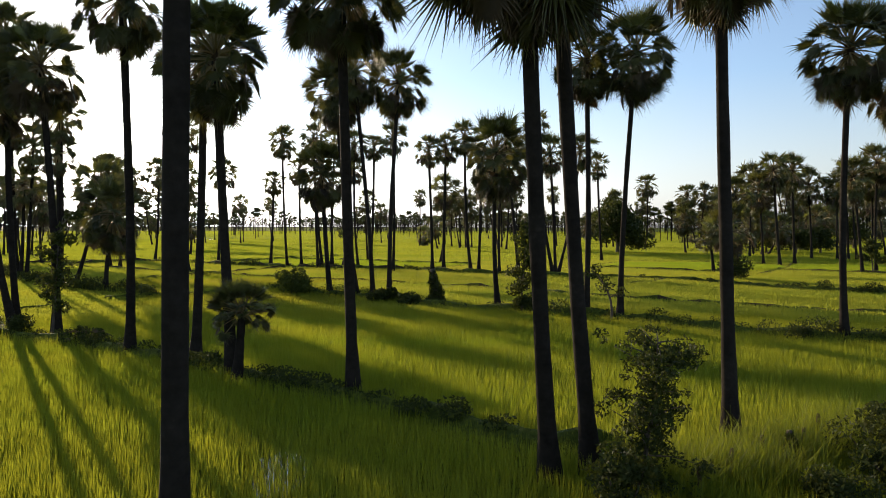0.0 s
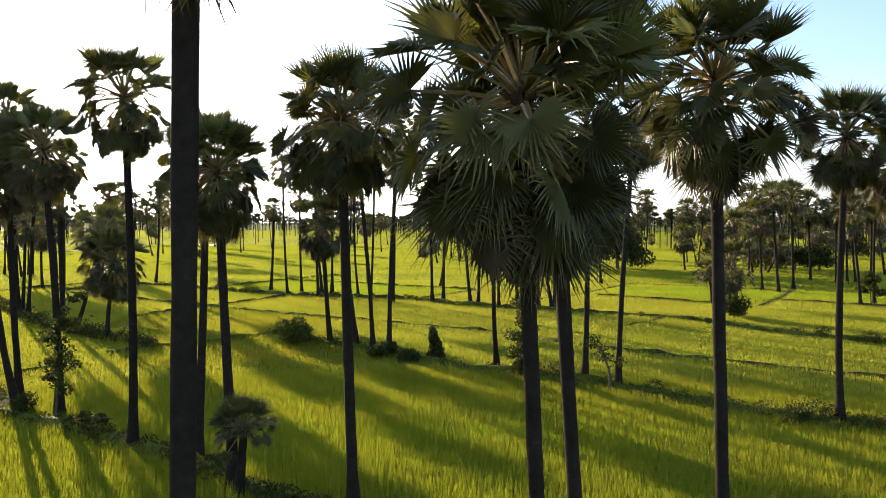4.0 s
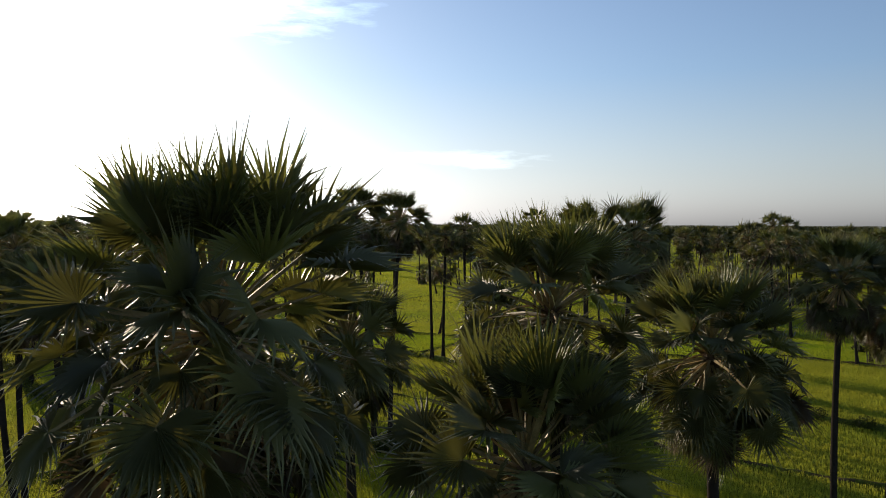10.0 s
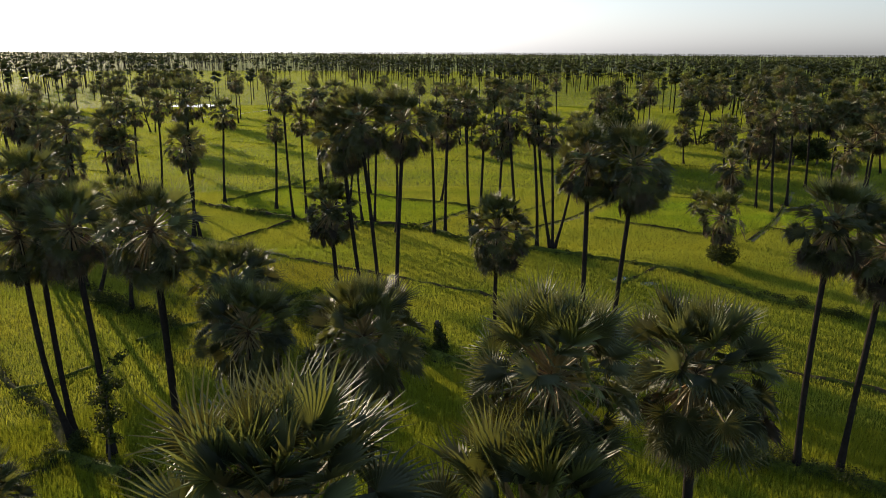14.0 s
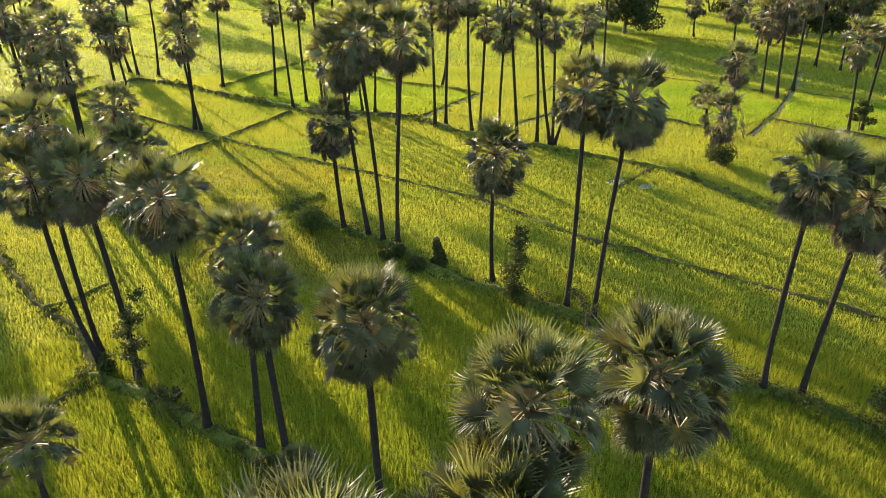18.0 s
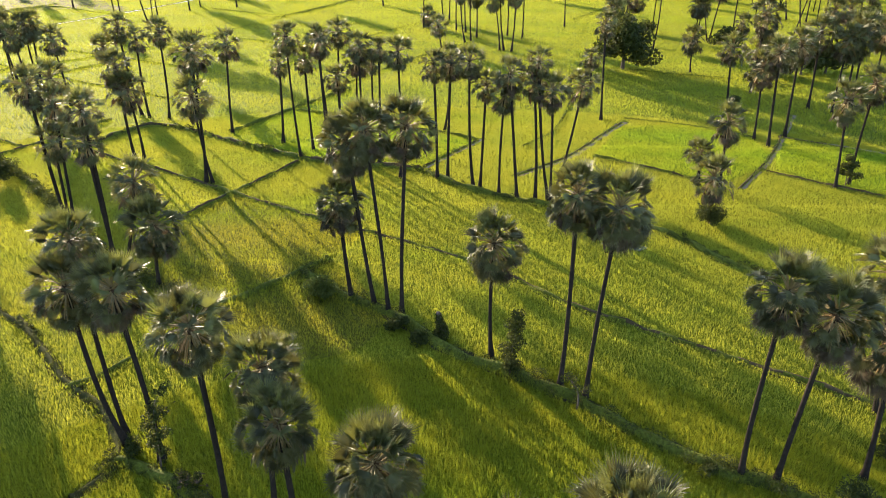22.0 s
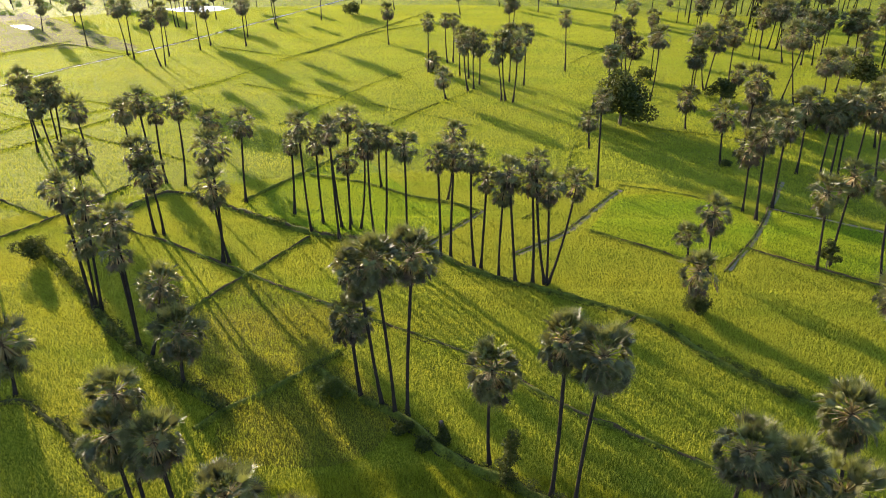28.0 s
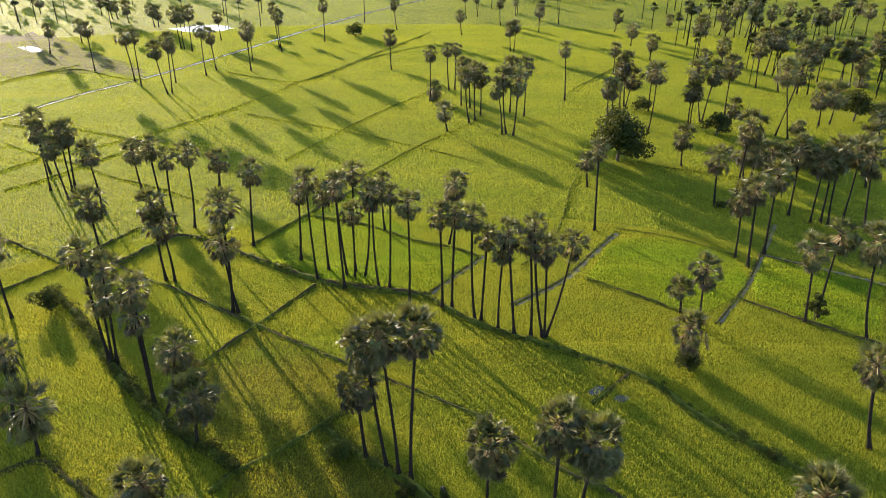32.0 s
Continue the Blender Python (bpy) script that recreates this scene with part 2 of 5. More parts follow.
def field_material(name, stops):
    """Rice seen from a distance: broad patches of growth over fine uneven tufts, soil and wet in the gaps."""
    m, n, l = material(name)
    geo, obj = n.new("ShaderNodeNewGeometry"), n.new("ShaderNodeObjectInfo")
    p = geo.outputs["Position"]
    broad, mid, fine = noise_node(n, l, p, 0.035, 3), noise_node(n, l, p, 0.45, 4), noise_node(n, l, p, 5.0, 5, 0.65)
    col = ramp(n, l, mix_colour(n, l, 0.5, broad, mid), stops)
    col = mix_colour(n, l, 0.7, col, mix_colour(n, l, 1.0, col, ramp(n, l, fine, [(0.3, (0.35, 0.38, 0.35)), (0.65, (1.35, 1.3, 1.2))]), "MULTIPLY"))
    b = n.new("ShaderNodeBsdfPrincipled")
    b.inputs["Roughness"].default_value = 0.8
    b.inputs["Specular IOR Level"].default_value = 0.06
    l.new(col, b.inputs["Base Color"])
    bp = n.new("ShaderNodeBump")
    bp.inputs["Strength"].default_value, bp.inputs["Distance"].default_value = 1.0, 0.6
    l.new(mix_colour(n, l, 0.5, mid, fine), bp.inputs["Height"])
    l.new(bp.outputs[0], b.inputs["Normal"])
    out = n.new("ShaderNodeOutputMaterial")
    l.new(b.outputs[0], out.inputs["Surface"])
    return m


FIELD = field_material("rice_field", [(0.3, (0.08, 0.1, 0.006)), (0.5, (0.15, 0.175, 0.01)), (0.7, (0.22, 0.235, 0.016))])
FIELD_FRESH = field_material("fresh_rice_field", [(0.3, (0.06, 0.10, 0.006)), (0.7, (0.13, 0.19, 0.012))])
FIELD_DRY = field_material("ripening_rice_field", [(0.3, (0.07, 0.08, 0.01)), (0.7, (0.16, 0.155, 0.022))])
DIKE = field_material("dike_grass", [(0.35, (0.075, 0.095, 0.014)), (0.6, (0.14, 0.16, 0.024)), (0.82, (0.19, 0.17, 0.06))])
EARTH = solid("dike_earth", [(0.3, (0.03, 0.03, 0.011)), (0.55, (0.06, 0.06, 0.02)), (0.75, (0.11, 0.088, 0.042))], 0.7, 0.95, 0.6, 0.0, 0.02)
BARE = solid("trodden_earth", [(0.3, (0.035, 0.027, 0.012)), (0.55, (0.08, 0.06, 0.028)), (0.8, (0.16, 0.12, 0.065))], 1.2, 0.95, 0.5, 0.0, 0.03)
WET_EARTH = solid("wet_earth", [(0.3, (0.03, 0.026, 0.014)), (0.7, (0.07, 0.062, 0.034))], 1.5, 0.95, 0.3, 0.0, 0.0)
MUD = solid("mud", [(0.3, (0.075, 0.055, 0.036)), (0.7, (0.18, 0.135, 0.09))], 1.2, 0.9, 0.3, 0.0, 0.05)
FALLOW = solid("fallow_mud", [(0.3, (0.025, 0.02, 0.012)), (0.5, (0.065, 0.052, 0.026)), (0.7, (0.13, 0.105, 0.06))], 0.09, 0.9, 0.3, 0.0, 0.05)
WET_MUD = solid("wet_mud", [(0.3, (0.10, 0.078, 0.05)), (0.7, (0.24, 0.19, 0.13))], 1.2, 0.75, 0.3, 0.0, 0.2)


def water_material():
    m, n, l = material("still_water")
    geo = n.new("ShaderNodeNewGeometry")
    b = n.new("ShaderNodeBsdfPrincipled")
    b.inputs["Base Color"].default_value = (0.06, 0.055, 0.035, 1)
    b.inputs["Roughness"].default_value = 0.08
    bp = n.new("ShaderNodeBump")
    bp.inputs["Strength"].default_value, bp.inputs["Distance"].default_value = 0.15, 0.02
    l.new(noise_node(n, l, geo.outputs["Position"], 3.0), bp.inputs["Height"])
    l.new(bp.outputs[0], b.inputs["Normal"])
    out = n.new("ShaderNodeOutputMaterial")
    l.new(b.outputs[0], out.inputs["Surface"])
    return m


WATER = water_material()


# ---- mesh helpers ----
def mesh_of(name, verts, faces, mats, index=None, smooth=False):
    me = bpy.data.meshes.new(name)
    verts, faces = np.asarray(verts, float), np.asarray(faces, int)
    k = faces.shape[1]
    me.vertices.add(len(verts))
    me.vertices.foreach_set("co", verts.ravel())
    me.loops.add(faces.size)
    me.loops.foreach_set("vertex_index", faces.ravel())
    me.polygons.add(len(faces))
    me.polygons.foreach_set("loop_start", np.arange(0, faces.size, k))
    me.polygons.foreach_set("loop_total", np.full(len(faces), k))
    if index is not None:
        me.polygons.foreach_set("material_index", np.asarray(index, int))
    me.polygons.foreach_set("use_smooth", np.full(len(faces), smooth))
    for m in mats:
        me.materials.append(m)
    me.update(calc_edges=True)
    return me


def part(name, me, parent, label="", at=None):
    ob = new(name, me)
    ob.parent = parent
    if at is not None:
        ob.matrix_basis = at
    if label:
        ob["label"] = label
    return ob


def tube(points, radii, sides, rng=None, rough=0.0):
    """Vertices and triangles of a tapering tube along points."""
    pts = [Vector(p) for p in points]
    V, Fc = [], []
    for i, (p, r) in enumerate(zip(pts, radii)):
        d = (pts[min(i + 1, len(pts) - 1)] - pts[max(i - 1, 0)]).normalized()
        a = d.cross(Vector((0.31, 0.95, 0.02))).normalized()
        b = d.cross(a)
        for s in range(sides):
            w = 2 * math.pi * s / sides
            k = r * (1 + (rng.uniform(-rough, rough) if rng else 0))
            V.append(p + a * (k * math.cos(w)) + b * (k * math.sin(w)))
    for i in range(len(pts) - 1):
        for s in range(sides):
            q, u = i * sides + s, i * sides + (s + 1) % sides
            Fc += [(q, u, q + sides), (u, u + sides, q + sides)]
    top = len(V)
    V.append(pts[-1])
    Fc += [(top - sides + s, top - sides + (s + 1) % sides, top) for s in range(sides)]
    return [tuple(v) for v in V], Fc


# ---- the palm ----
def fan_leaf(segments, form, seed, fine):
    """A fan palm leaf of length 1 that leaves the crown along +x at its form's elevation: an arching stalk, and a pleated blade
    split into pointed strips that gravity draws downwards; its upper side faces +z."""
    elevation, petiole, arch, bend, droop, fold, opening, fused = form
    rng = random.Random(seed)
    e = radians(elevation)
    down = Vector((-math.sin(e), 0, -math.cos(e)))
    V, Fc, M = [], [], []
    w0 = 0.02 if fine else 0.032
    for s, w in ((0, w0), (0.5, w0 * 0.7), (1.0, w0 * 0.5)):
        p = Vector((petiole * s, 0, 0)) + down * (arch * s * s * petiole)
        V += [p + Vector((0, -w, 0)), p + Vector((0, w, 0)), p + Vector((0, 0, w * 0.8))]
    for i in (0, 3):
        for a, b in ((0, 1), (1, 2), (2, 0)):
            Fc += [(i + a, i + b, i + 3 + a), (i + b, i + 3 + b, i + 3 + a)]
            M += [1, 1]
    blade = 1 - petiole
    hub = Vector((petiole, 0, 0)) + down * (arch * petiole)
    axis = (Vector((1, 0, 0)) + down * (2 * arch)).normalized()
    axis = (axis + down * bend).normalized()
    up = axis.cross(Vector((0, 1, 0))).normalized()
    A = radians(opening)
    sides = [1 + rng.uniform(-0.2, 0.2), 1 + rng.uniform(-0.2, 0.2)]   # the two halves of a blade never match

    def at(ang, r, off=0.0, heavy=1.0):
        d0 = axis * math.cos(ang) + Vector((0, 1, 0)) * math.sin(ang) + up * (fold * abs(math.sin(ang)))
        d0.normalize()
        p, n = hub.copy(), 4
        for k in range(n):
            f = (k + 0.5) / n * r / blade
            d = (d0 + down * (droop * heavy * sides[ang > 0] * f ** 1.4)).normalized()
            p = p + d * (r / n)
        return p + up * off

    c = len(V)
    V.append(hub - axis * 0.02)
    step = 2 * A / segments
    for k in range(segments + 1):
        V.append(at(-A + k * step, blade * fused * rng.uniform(0.92, 1.08), -0.01))
    for k in range(segments):
        ang = -A + (k + 0.5) * step
        r = blade * (1 - 0.28 * (abs(ang) / A) ** 2) * rng.uniform(0.74, 1.12)
        heavy = rng.uniform(0.4, 1.6) + (1.8 if rng.random() < 0.12 else 0)
        off = rng.uniform(-0.55, 0.55) * step
        V.append(at(ang, blade * (fused + 0.06), 0.012, 1.0))
        lo, hi, ridge = c + 1 + k, c + 2 + k, len(V) - 1
        if fine:
            mid = blade * (fused + (r / blade - fused) * 0.5)
            half = step * 0.23 * fused * blade / mid
            V.append(at(ang + off * 0.5 - half, mid, 0.0, heavy))
            V.append(at(ang + off * 0.5 + half, mid, 0.0, heavy))
            V.append(at(ang + off, r, 0.0, heavy))
            m0, m1, tip = len(V) - 3, len(V) - 2, len(V) - 1
            Fc += [(c, lo, ridge), (c, ridge, hi), (lo, m0, ridge), (ridge, m1, hi), (ridge, m0, m1), (m0, tip, m1)]
            M += [0] * 6
        else:
            V.append(at(ang + off, r, 0.0, heavy))
            tip = len(V) - 1
            Fc += [(c, lo, ridge), (c, ridge, hi), (lo, tip, ridge), (ridge, tip, hi)]
            M += [0] * 4
    return np.array([tuple(v) for v in V]), np.array(Fc), np.array(M)


# elevation, stalk's share, arch of the stalk, bend of the blade, droop of the strips, fold, opening, fused share
FORMS = ((74, 0.54, 0.0, 0.05, 0.12, 0.7, 95, 0.38), (46, 0.58, 0.06, 0.1, 0.25, 0.55, 125, 0.36), (18, 0.62, 0.14, 0.3, 0.45, 0.4, 145, 0.35),
         (-8, 0.64, 0.22, 0.6, 0.75, 0.2, 145, 0.34), (-34, 0.62, 0.24, 0.9, 1.15, 0.05, 132, 0.31), (-60, 0.57, 0.12, 0.7, 1.5, 0.05, 105, 0.32))
LEAVES = {}
for detail, segs in ((0, 30), (1, 18), (2, 11)):
    for form in range(18):   # three leaves of each form
        V, Fc, M = fan_leaf(segs, FORMS[form % 6], 31 * detail + form, detail == 0)
        LEAVES[detail, form] = (V, Fc, M, [mesh_of("leaf", V, Fc, [m, PETIOLE if m is not PALM_DRY else STALK], M) for m in (PALM_LEAF, PALM_YOUNG, PALM_DRY)])


def crown_layout(rng, count, skirt):
    """Leaf poses round the crown: elevation, azimuth, twist, length, form, and the kind of leaf (0 grown, 1 young, 2 dry). Some
    crowns are full balls, others open between the young tuft and the hanging skirt."""
    out = []
    open_at, lowest = rng.uniform(5, 40), -52 if skirt else -12
    for i in range(count):
        f = (i + rng.uniform(0.1, 0.9)) / count
        elevation = 80 - (80 - lowest) * f ** 0.98 + rng.gauss(0, 11)
        if abs(elevation - open_at) < 7 and rng.random() < 0.4:
            elevation -= rng.uniform(10, 24)
        aim = elevation + rng.gauss(0, 10)
        form = min(range(6), key=lambda k: abs(FORMS[k][0] - aim)) + rng.choice((0, 6, 12))
        kind = 1 if rng.random() < (0.7 if elevation > 48 else 0.25 if elevation > 12 else 0.0) else 2 if elevation < -18 and rng.random() < 0.25 else 0
        out.append((elevation, i * 137.5 + rng.uniform(-32, 32), rng.gauss(0, 38 if elevation > 0 else 30), rng.uniform(0.7, 0.92) if elevation > 64 else rng.uniform(0.88, 1.1) if elevation > 18 else rng.uniform(0.68, 1.06), form, kind))
    for i in range(skirt):
        down = rng.uniform(38, 76)
        out.append((-down, i * 137.5 + rng.uniform(-30, 30), rng.gauss(0, 26), rng.uniform(0.72, 1.06), rng.choice((4, 5, 10, 11, 16, 17)), 2 if rng.random() < 0.4 else 0))
    return out


def leaf_pose(e, a, tw, ln, radius, hub):
    drop = 0.16 * radius * (0.5 - (e + 60) / 140)
    return Matrix.Translation((hub[0], hub[1], hub[2] - drop)) @ pose(0, 0, 0, 0, 0, a) @ pose(0, 0, 0, 0, -e, 0) @ pose(0, 0, 0, tw, 0, 0) @ Matrix.Diagonal((ln * radius, ln * radius, ln * radius, 1))


def joined_crown(name, detail, count, skirt, seed):
    rng = random.Random(seed)
    Vs, Fs, Ms, base = [], [], [], 0
    for e, a, tw, ln, form, kind in crown_layout(rng, count, skirt):
        V, Fc, M, _ = LEAVES[detail, form]
        m = np.array(leaf_pose(e, a, tw, ln, 1.0, (0, 0, 0)))
        Vs.append(V @ m[:3, :3].T + m[:3, 3])
        Fs.append(Fc + base)
        Ms.append(np.where(M == 1, 3, kind))
        base += len(V)
    return mesh_of(name, np.concatenate(Vs), np.concatenate(Fs), [PALM_LEAF, PALM_YOUNG, PALM_DRY, PETIOLE], np.concatenate(Ms))


FAR_CROWNS = [joined_crown("crown", 2, 52 + 3 * (k % 3), 22, 70 + k) for k in range(9)]


def leaf_bases(rng):
    """The rough boot of old leaf bases below the crown: a lumpy bulb with broken stubs."""
    V, Fc = tube([(0, 0, -0.55), (0, 0, -0.25), (0, 0, 0.05), (0, 0, 0.3)], [0.09, 0.17, 0.15, 0.05], 7, rng, 0.25)
    for i in range(11):
        a, z = i * 2.4, rng.uniform(-0.45, 0.1)
        d = Vector((math.cos(a), math.sin(a), rng.uniform(0.2, 0.9))).normalized()
        p = Vector((math.cos(a) * 0.1, math.sin(a) * 0.1, z))
        v, f = tube([p, p + d * rng.uniform(0.18, 0.34)], [0.045, 0.02], 3)
        Fc += [tuple(q + len(V) for q in t) for t in f]
        V += v
    return mesh_of("crown_base", V, Fc, [BOOT])


BOOTS = [leaf_bases(random.Random(k)) for k in range(4)]


def flower_stalk(rng):
    p, d = Vector((0, 0, 0)), Vector((1, 0, 0.35))
    pts = [p + d * s - Vector((0, 0, 0.9 * s * s)) for s in (0, 0.25, 0.5, 0.75, 1.0)]
    V, Fc = tube(pts, [0.03, 0.028, 0.024, 0.02, 0.01], 4)
    return mesh_of("flower_stalk", V, Fc, [STALK])


STALKS = [flower_stalk(random.Random(3))]
GREEN_LABEL = "slender fan palm with round spiky dark green crown among rice"
TALL_LABEL = "tall fan palm with bare grey trunk and drooping leaves"
SHORT_LABEL = "short young fan palm with low dense green crown"
palm_count = 0


def palm(x, y, h, lean_x, lean_y, radius):
    """One palm: trunk with a swollen foot, boot of old leaf bases, crown of fan leaves."""
    global palm_count
    palm_count += 1
    rng = random.Random(1000 + palm_count)
    far = math.hypot(x, y)
    ob = new("palm")
    ob.location = (x, y, 0)
    tagged(ob, SHORT_LABEL if h < 6.5 else TALL_LABEL if h > 12.5 else GREEN_LABEL, "palm tree", "fan palms")
    radius = min(radius, 2.7)
    grow = 1.46 if far < 24 else 1.48 if far < 62 else 1.36
    sides, rings = (12, 16) if far < 60 else (8, 9) if far < 140 else (5, 5)
    r0 = 0.17 * (0.9 + 0.2 * rng.random()) * (1.0 if h > 5 else 0.85)
    bow = 0.03 if far < 30 else 0.3
    bx, by = rng.uniform(-bow, bow), rng.uniform(-bow, bow)
    pts, rad = [], []
    for i in range(rings):
        s = i / (rings - 1)
        z = s * s * 0.35 * h + s * 0.65 * h if i else -0.15
        sway = math.sin(math.pi * s) * min(h, 12) / 12
        pts.append((lean_x * s + bx * sway, lean_y * s + by * sway, z))
        rad.append(r0 * (1.0 - 0.18 * s + 0.9 * math.exp(-max(z, 0) / 0.8) + 0.06 * rng.uniform(-1, 1)))
    V, Fc = tube(pts, rad, sides, rng, 0.04)
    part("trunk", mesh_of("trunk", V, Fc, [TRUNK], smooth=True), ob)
    hub = (lean_x, lean_y, h)
    part("crown_base", BOOTS[palm_count % 4], ob, "brown stubs of old leaf bases", Matrix.Translation(hub) @ Matrix.Scale(radius / 1.6, 4))
    if far < 135:
        near = far < 62
        count, skirt = (90, 36) if far < 24 else (70, 26) if near else (44, 16)
        for e, a, tw, ln, form, kind in crown_layout(rng, count, skirt if h > 5 else 0):
            part("leaf", LEAVES[0 if near else 1, form][3][kind], ob, "", leaf_pose(e, a, tw, ln, radius * grow, hub))
        if near:
            for i in range(6):
                part("flower_stalk", STALKS[0], ob, "", Matrix.Translation(hub) @ pose(0, 0, 0, 0, rng.uniform(-30, 25), i * 60 + rng.uniform(0, 50)) @ Matrix.Scale(radius * 0.55, 4))
    else:
        k = radius * grow
        part("crown", FAR_CROWNS[rng.randrange(9)], ob, "", Matrix.Translation(hub) @ pose(0, 0, 0, 0, 0, rng.uniform(0, 360)) @ Matrix.Diagonal((k, k, k * rng.uniform(0.92, 1.15), 1)))
    return ob


# ---- ground ----
def ground_sheet():
    """One sheet, fine near the path and wide towards the horizon, gently uneven."""
    rad = np.concatenate([[0], np.geomspace(4, 4900, 70)])
    n = 96
    V = [(0, 0, 0)]
    for r in rad[1:]:
        for k in range(n):
            w = 2 * math.pi * k / n
            x, y = r * math.cos(w), r * math.sin(w)
            V.append((x, y, 0.04 * noise.noise((x * 0.05, y * 0.05, 3.1)) - 0.06 if r < 400 else -0.06))
    V, Fc = np.array(V), []
    for i in range(len(rad) - 2):
        for k in range(n):
            a, b = 1 + i * n + k, 1 + i * n + (k + 1) % n
            Fc += [(a, a + n, b), (b, a + n, b + n)]
    Fc += [(0, 1 + k, 1 + (k + 1) % n) for k in range(n)]
    ob = new("ground", mesh_of("ground", V, Fc, [FIELD], smooth=True))
    return tagged(ob, "flat flooded lowland covered with bright green rice", "ground", kind="structure")


ground_sheet()

DIKES_NEAR = [
("main", [(-21.7, 33.0), (-21.2, 33.8), (-17.6, 32.2), (-12.8, 29.2), (-9.4, 27.2), (-5.1, 23.1), (-2.7, 21.8), (0.1, 19.1), (2.6, 17.0), (4.7, 16.8)]),
    ("second", [(-13.6, 58.4), (-11.2, 55.9), (-8.2, 53.7), (-3.6, 51.0), (-0.1, 46.3), (4.7, 43.7), (8.0, 41.3), (10.0, 40.1), (12.1, 37.7), (17.2, 33.8), (18.8, 32.8), (21.0, 32.1), (24.3, 28.7)]),
    ("third", [(-30.9, 69.3), (-25.9, 78.1), (-19.9, 89.0)]),
    ("third_b", [(-25.9, 78.1), (-17.0, 72.6), (-8.6, 67.5), (-0.8, 63.5), (4.6, 60.0), (10.8, 53.3), (16.1, 49.9), (21.0, 46.7), (26.8, 42.9), (31.0, 40.1), (34.3, 37.8)]),
    ("ridge", [(-51.5, 93.9), (-48.9, 99.6), (-46.3, 104.2), (-41.2, 103.5), (-33.2, 98.2), (-27.9, 94.7), (-20.1, 90.4), (-16.1, 88.9), (-8.9, 87.7), (-3.6, 86.6)]),
    ("row", [(-3.6, 86.3), (-0.1, 82.7), (3.2, 79.5), (7.6, 77.1), (11.8, 75.0), (16.5, 72.4), (22.0, 69.4), (25.3, 66.2), (26.5, 63.6), (30.6, 58.5), (34.3, 54.8), (37.2, 52.4)]),
    ("left_a", [(-64.7, 85.4), (-62.0, 89.6), (-59.4, 93.7), (-56.4, 99.8), (-53.0, 107.2)]),
    ("left_b", [(-74.3, 102.2), (-66.4, 97.9), (-59.5, 93.6)]),
]
DIKES_MIDDLE = [
    ("row_left", [(-56.5, 85.4), (-48.8, 77.7), (-40.4, 67.8), (-33.1, 60.4), (-26.4, 55.6), (-21.5, 52.5)]),
    ("tall_left", [(-23.3, 49.0), (-21.4, 52.2), (-18.0, 54.5), (-15.0, 57.9), (-11.7, 61.6)]),
    ("corner", [(-46.1, 50.2), (-42.1, 53.7), (-37.8, 50.4), (-33.7, 47.7)]),
    ("cross", [(-51.5, 93.9), (-45.2, 89.6), (-41.1, 87.8), (-34.9, 83.8), (-29.2, 80.3), (-25.9, 78.1)]),
    ("green_field", [(-3.6, 86.8), (0.1, 92.1), (4.5, 98.4)]),
    ("green_back", [(4.5, 98.4), (-0.9, 102.3), (-5.6, 103.1), (-14.7, 109.7), (-24.0, 112.3)]),
    ("green_left", [(-32.6, 101.2), (-28.9, 107.6), (-24.5, 115.4), (-17.7, 126.8)]),
    ("path_a", [(8.5, 84.4), (13.3, 88.4), (17.5, 92.7), (23.7, 102.3), (27.3, 107.4)]),
    ("path_b", [(36.0, 80.5), (39.1, 84.6), (41.5, 87.7), (44.8, 92.7), (47.9, 97.6), (49.5, 100.7), (52.2, 105.1), (55.8, 111.8)]),
]
DIKES_RIGHT = [
    ("right_a", [(20.2, 92.1), (24.2, 89.3), (28.5, 86.1), (33.8, 81.7)]),
    ("right_b", [(41.2, 87.0), (44.5, 84.4), (47.3, 82.1), (50.5, 80.0), (53.7, 77.5), (58.0, 74.5)]),
    ("right_c", [(49.1, 100.7), (54.9, 97.5), (59.6, 94.4), (66.7, 90.1)]),
    ("back_a", [(-35.6, 140.4), (-23.4, 167.6), (-14.6, 184.3), (-4.7, 199.1)]),
    ("back_b", [(-18.4, 131.2), (-7.3, 152.0), (5.2, 168.9)]),
    ("back_c", [(10.8, 96.0), (17.3, 103.9), (23.3, 129.8), (27.1, 136.1)]),
    ("back_d", [(-48.3, 199.3), (-38.6, 215.7), (-27.6, 238.8), (-8.9, 259.0)]),
]
DIKES_FAR = [
    ("back_e", [(36.6, 143.4), (46.9, 138.5), (57.0, 135.1), (64.5, 130.0)]),
    ("back_f", [(33.3, 199.8), (44.4, 216.7), (57.6, 237.9)]),
    ("back_g", [(-91.1, 131.3), (-87.4, 139.6), (-78.8, 147.0), (-68.9, 157.3), (-56.2, 178.6)]),
    ("back_h", [(-130.2, 199.4), (-122.5, 209.7), (-116.7, 218.6), (-98.7, 205.6), (-90.0, 204.7)]),
    ("back_i", [(28.2, 109.6), (36.3, 107.1), (42.5, 102.8), (45.8, 100.0)]),
    ("sluice", [(22.0, 69.4), (18.9, 66.0), (16.4, 63.4)]),
    ("lower", [(-36.6, 50.2), (-31.4, 44.7), (-28.1, 41.1), (-25.1, 39.4), (-22.6, 36.4), (-21.1, 33.9), (-21.6, 32.2), (-22.8, 30.4)]),
    ("back_j", [(-129.9, 202.5), (-124.6, 210.9), (-118.2, 221.6)]),
    ("back_k", [(-59.3, 172.5), (-52.7, 186.4), (-46.3, 201.5), (-35.6, 224.1), (-23.5, 251.6), (-9.2, 283.1)]),
]
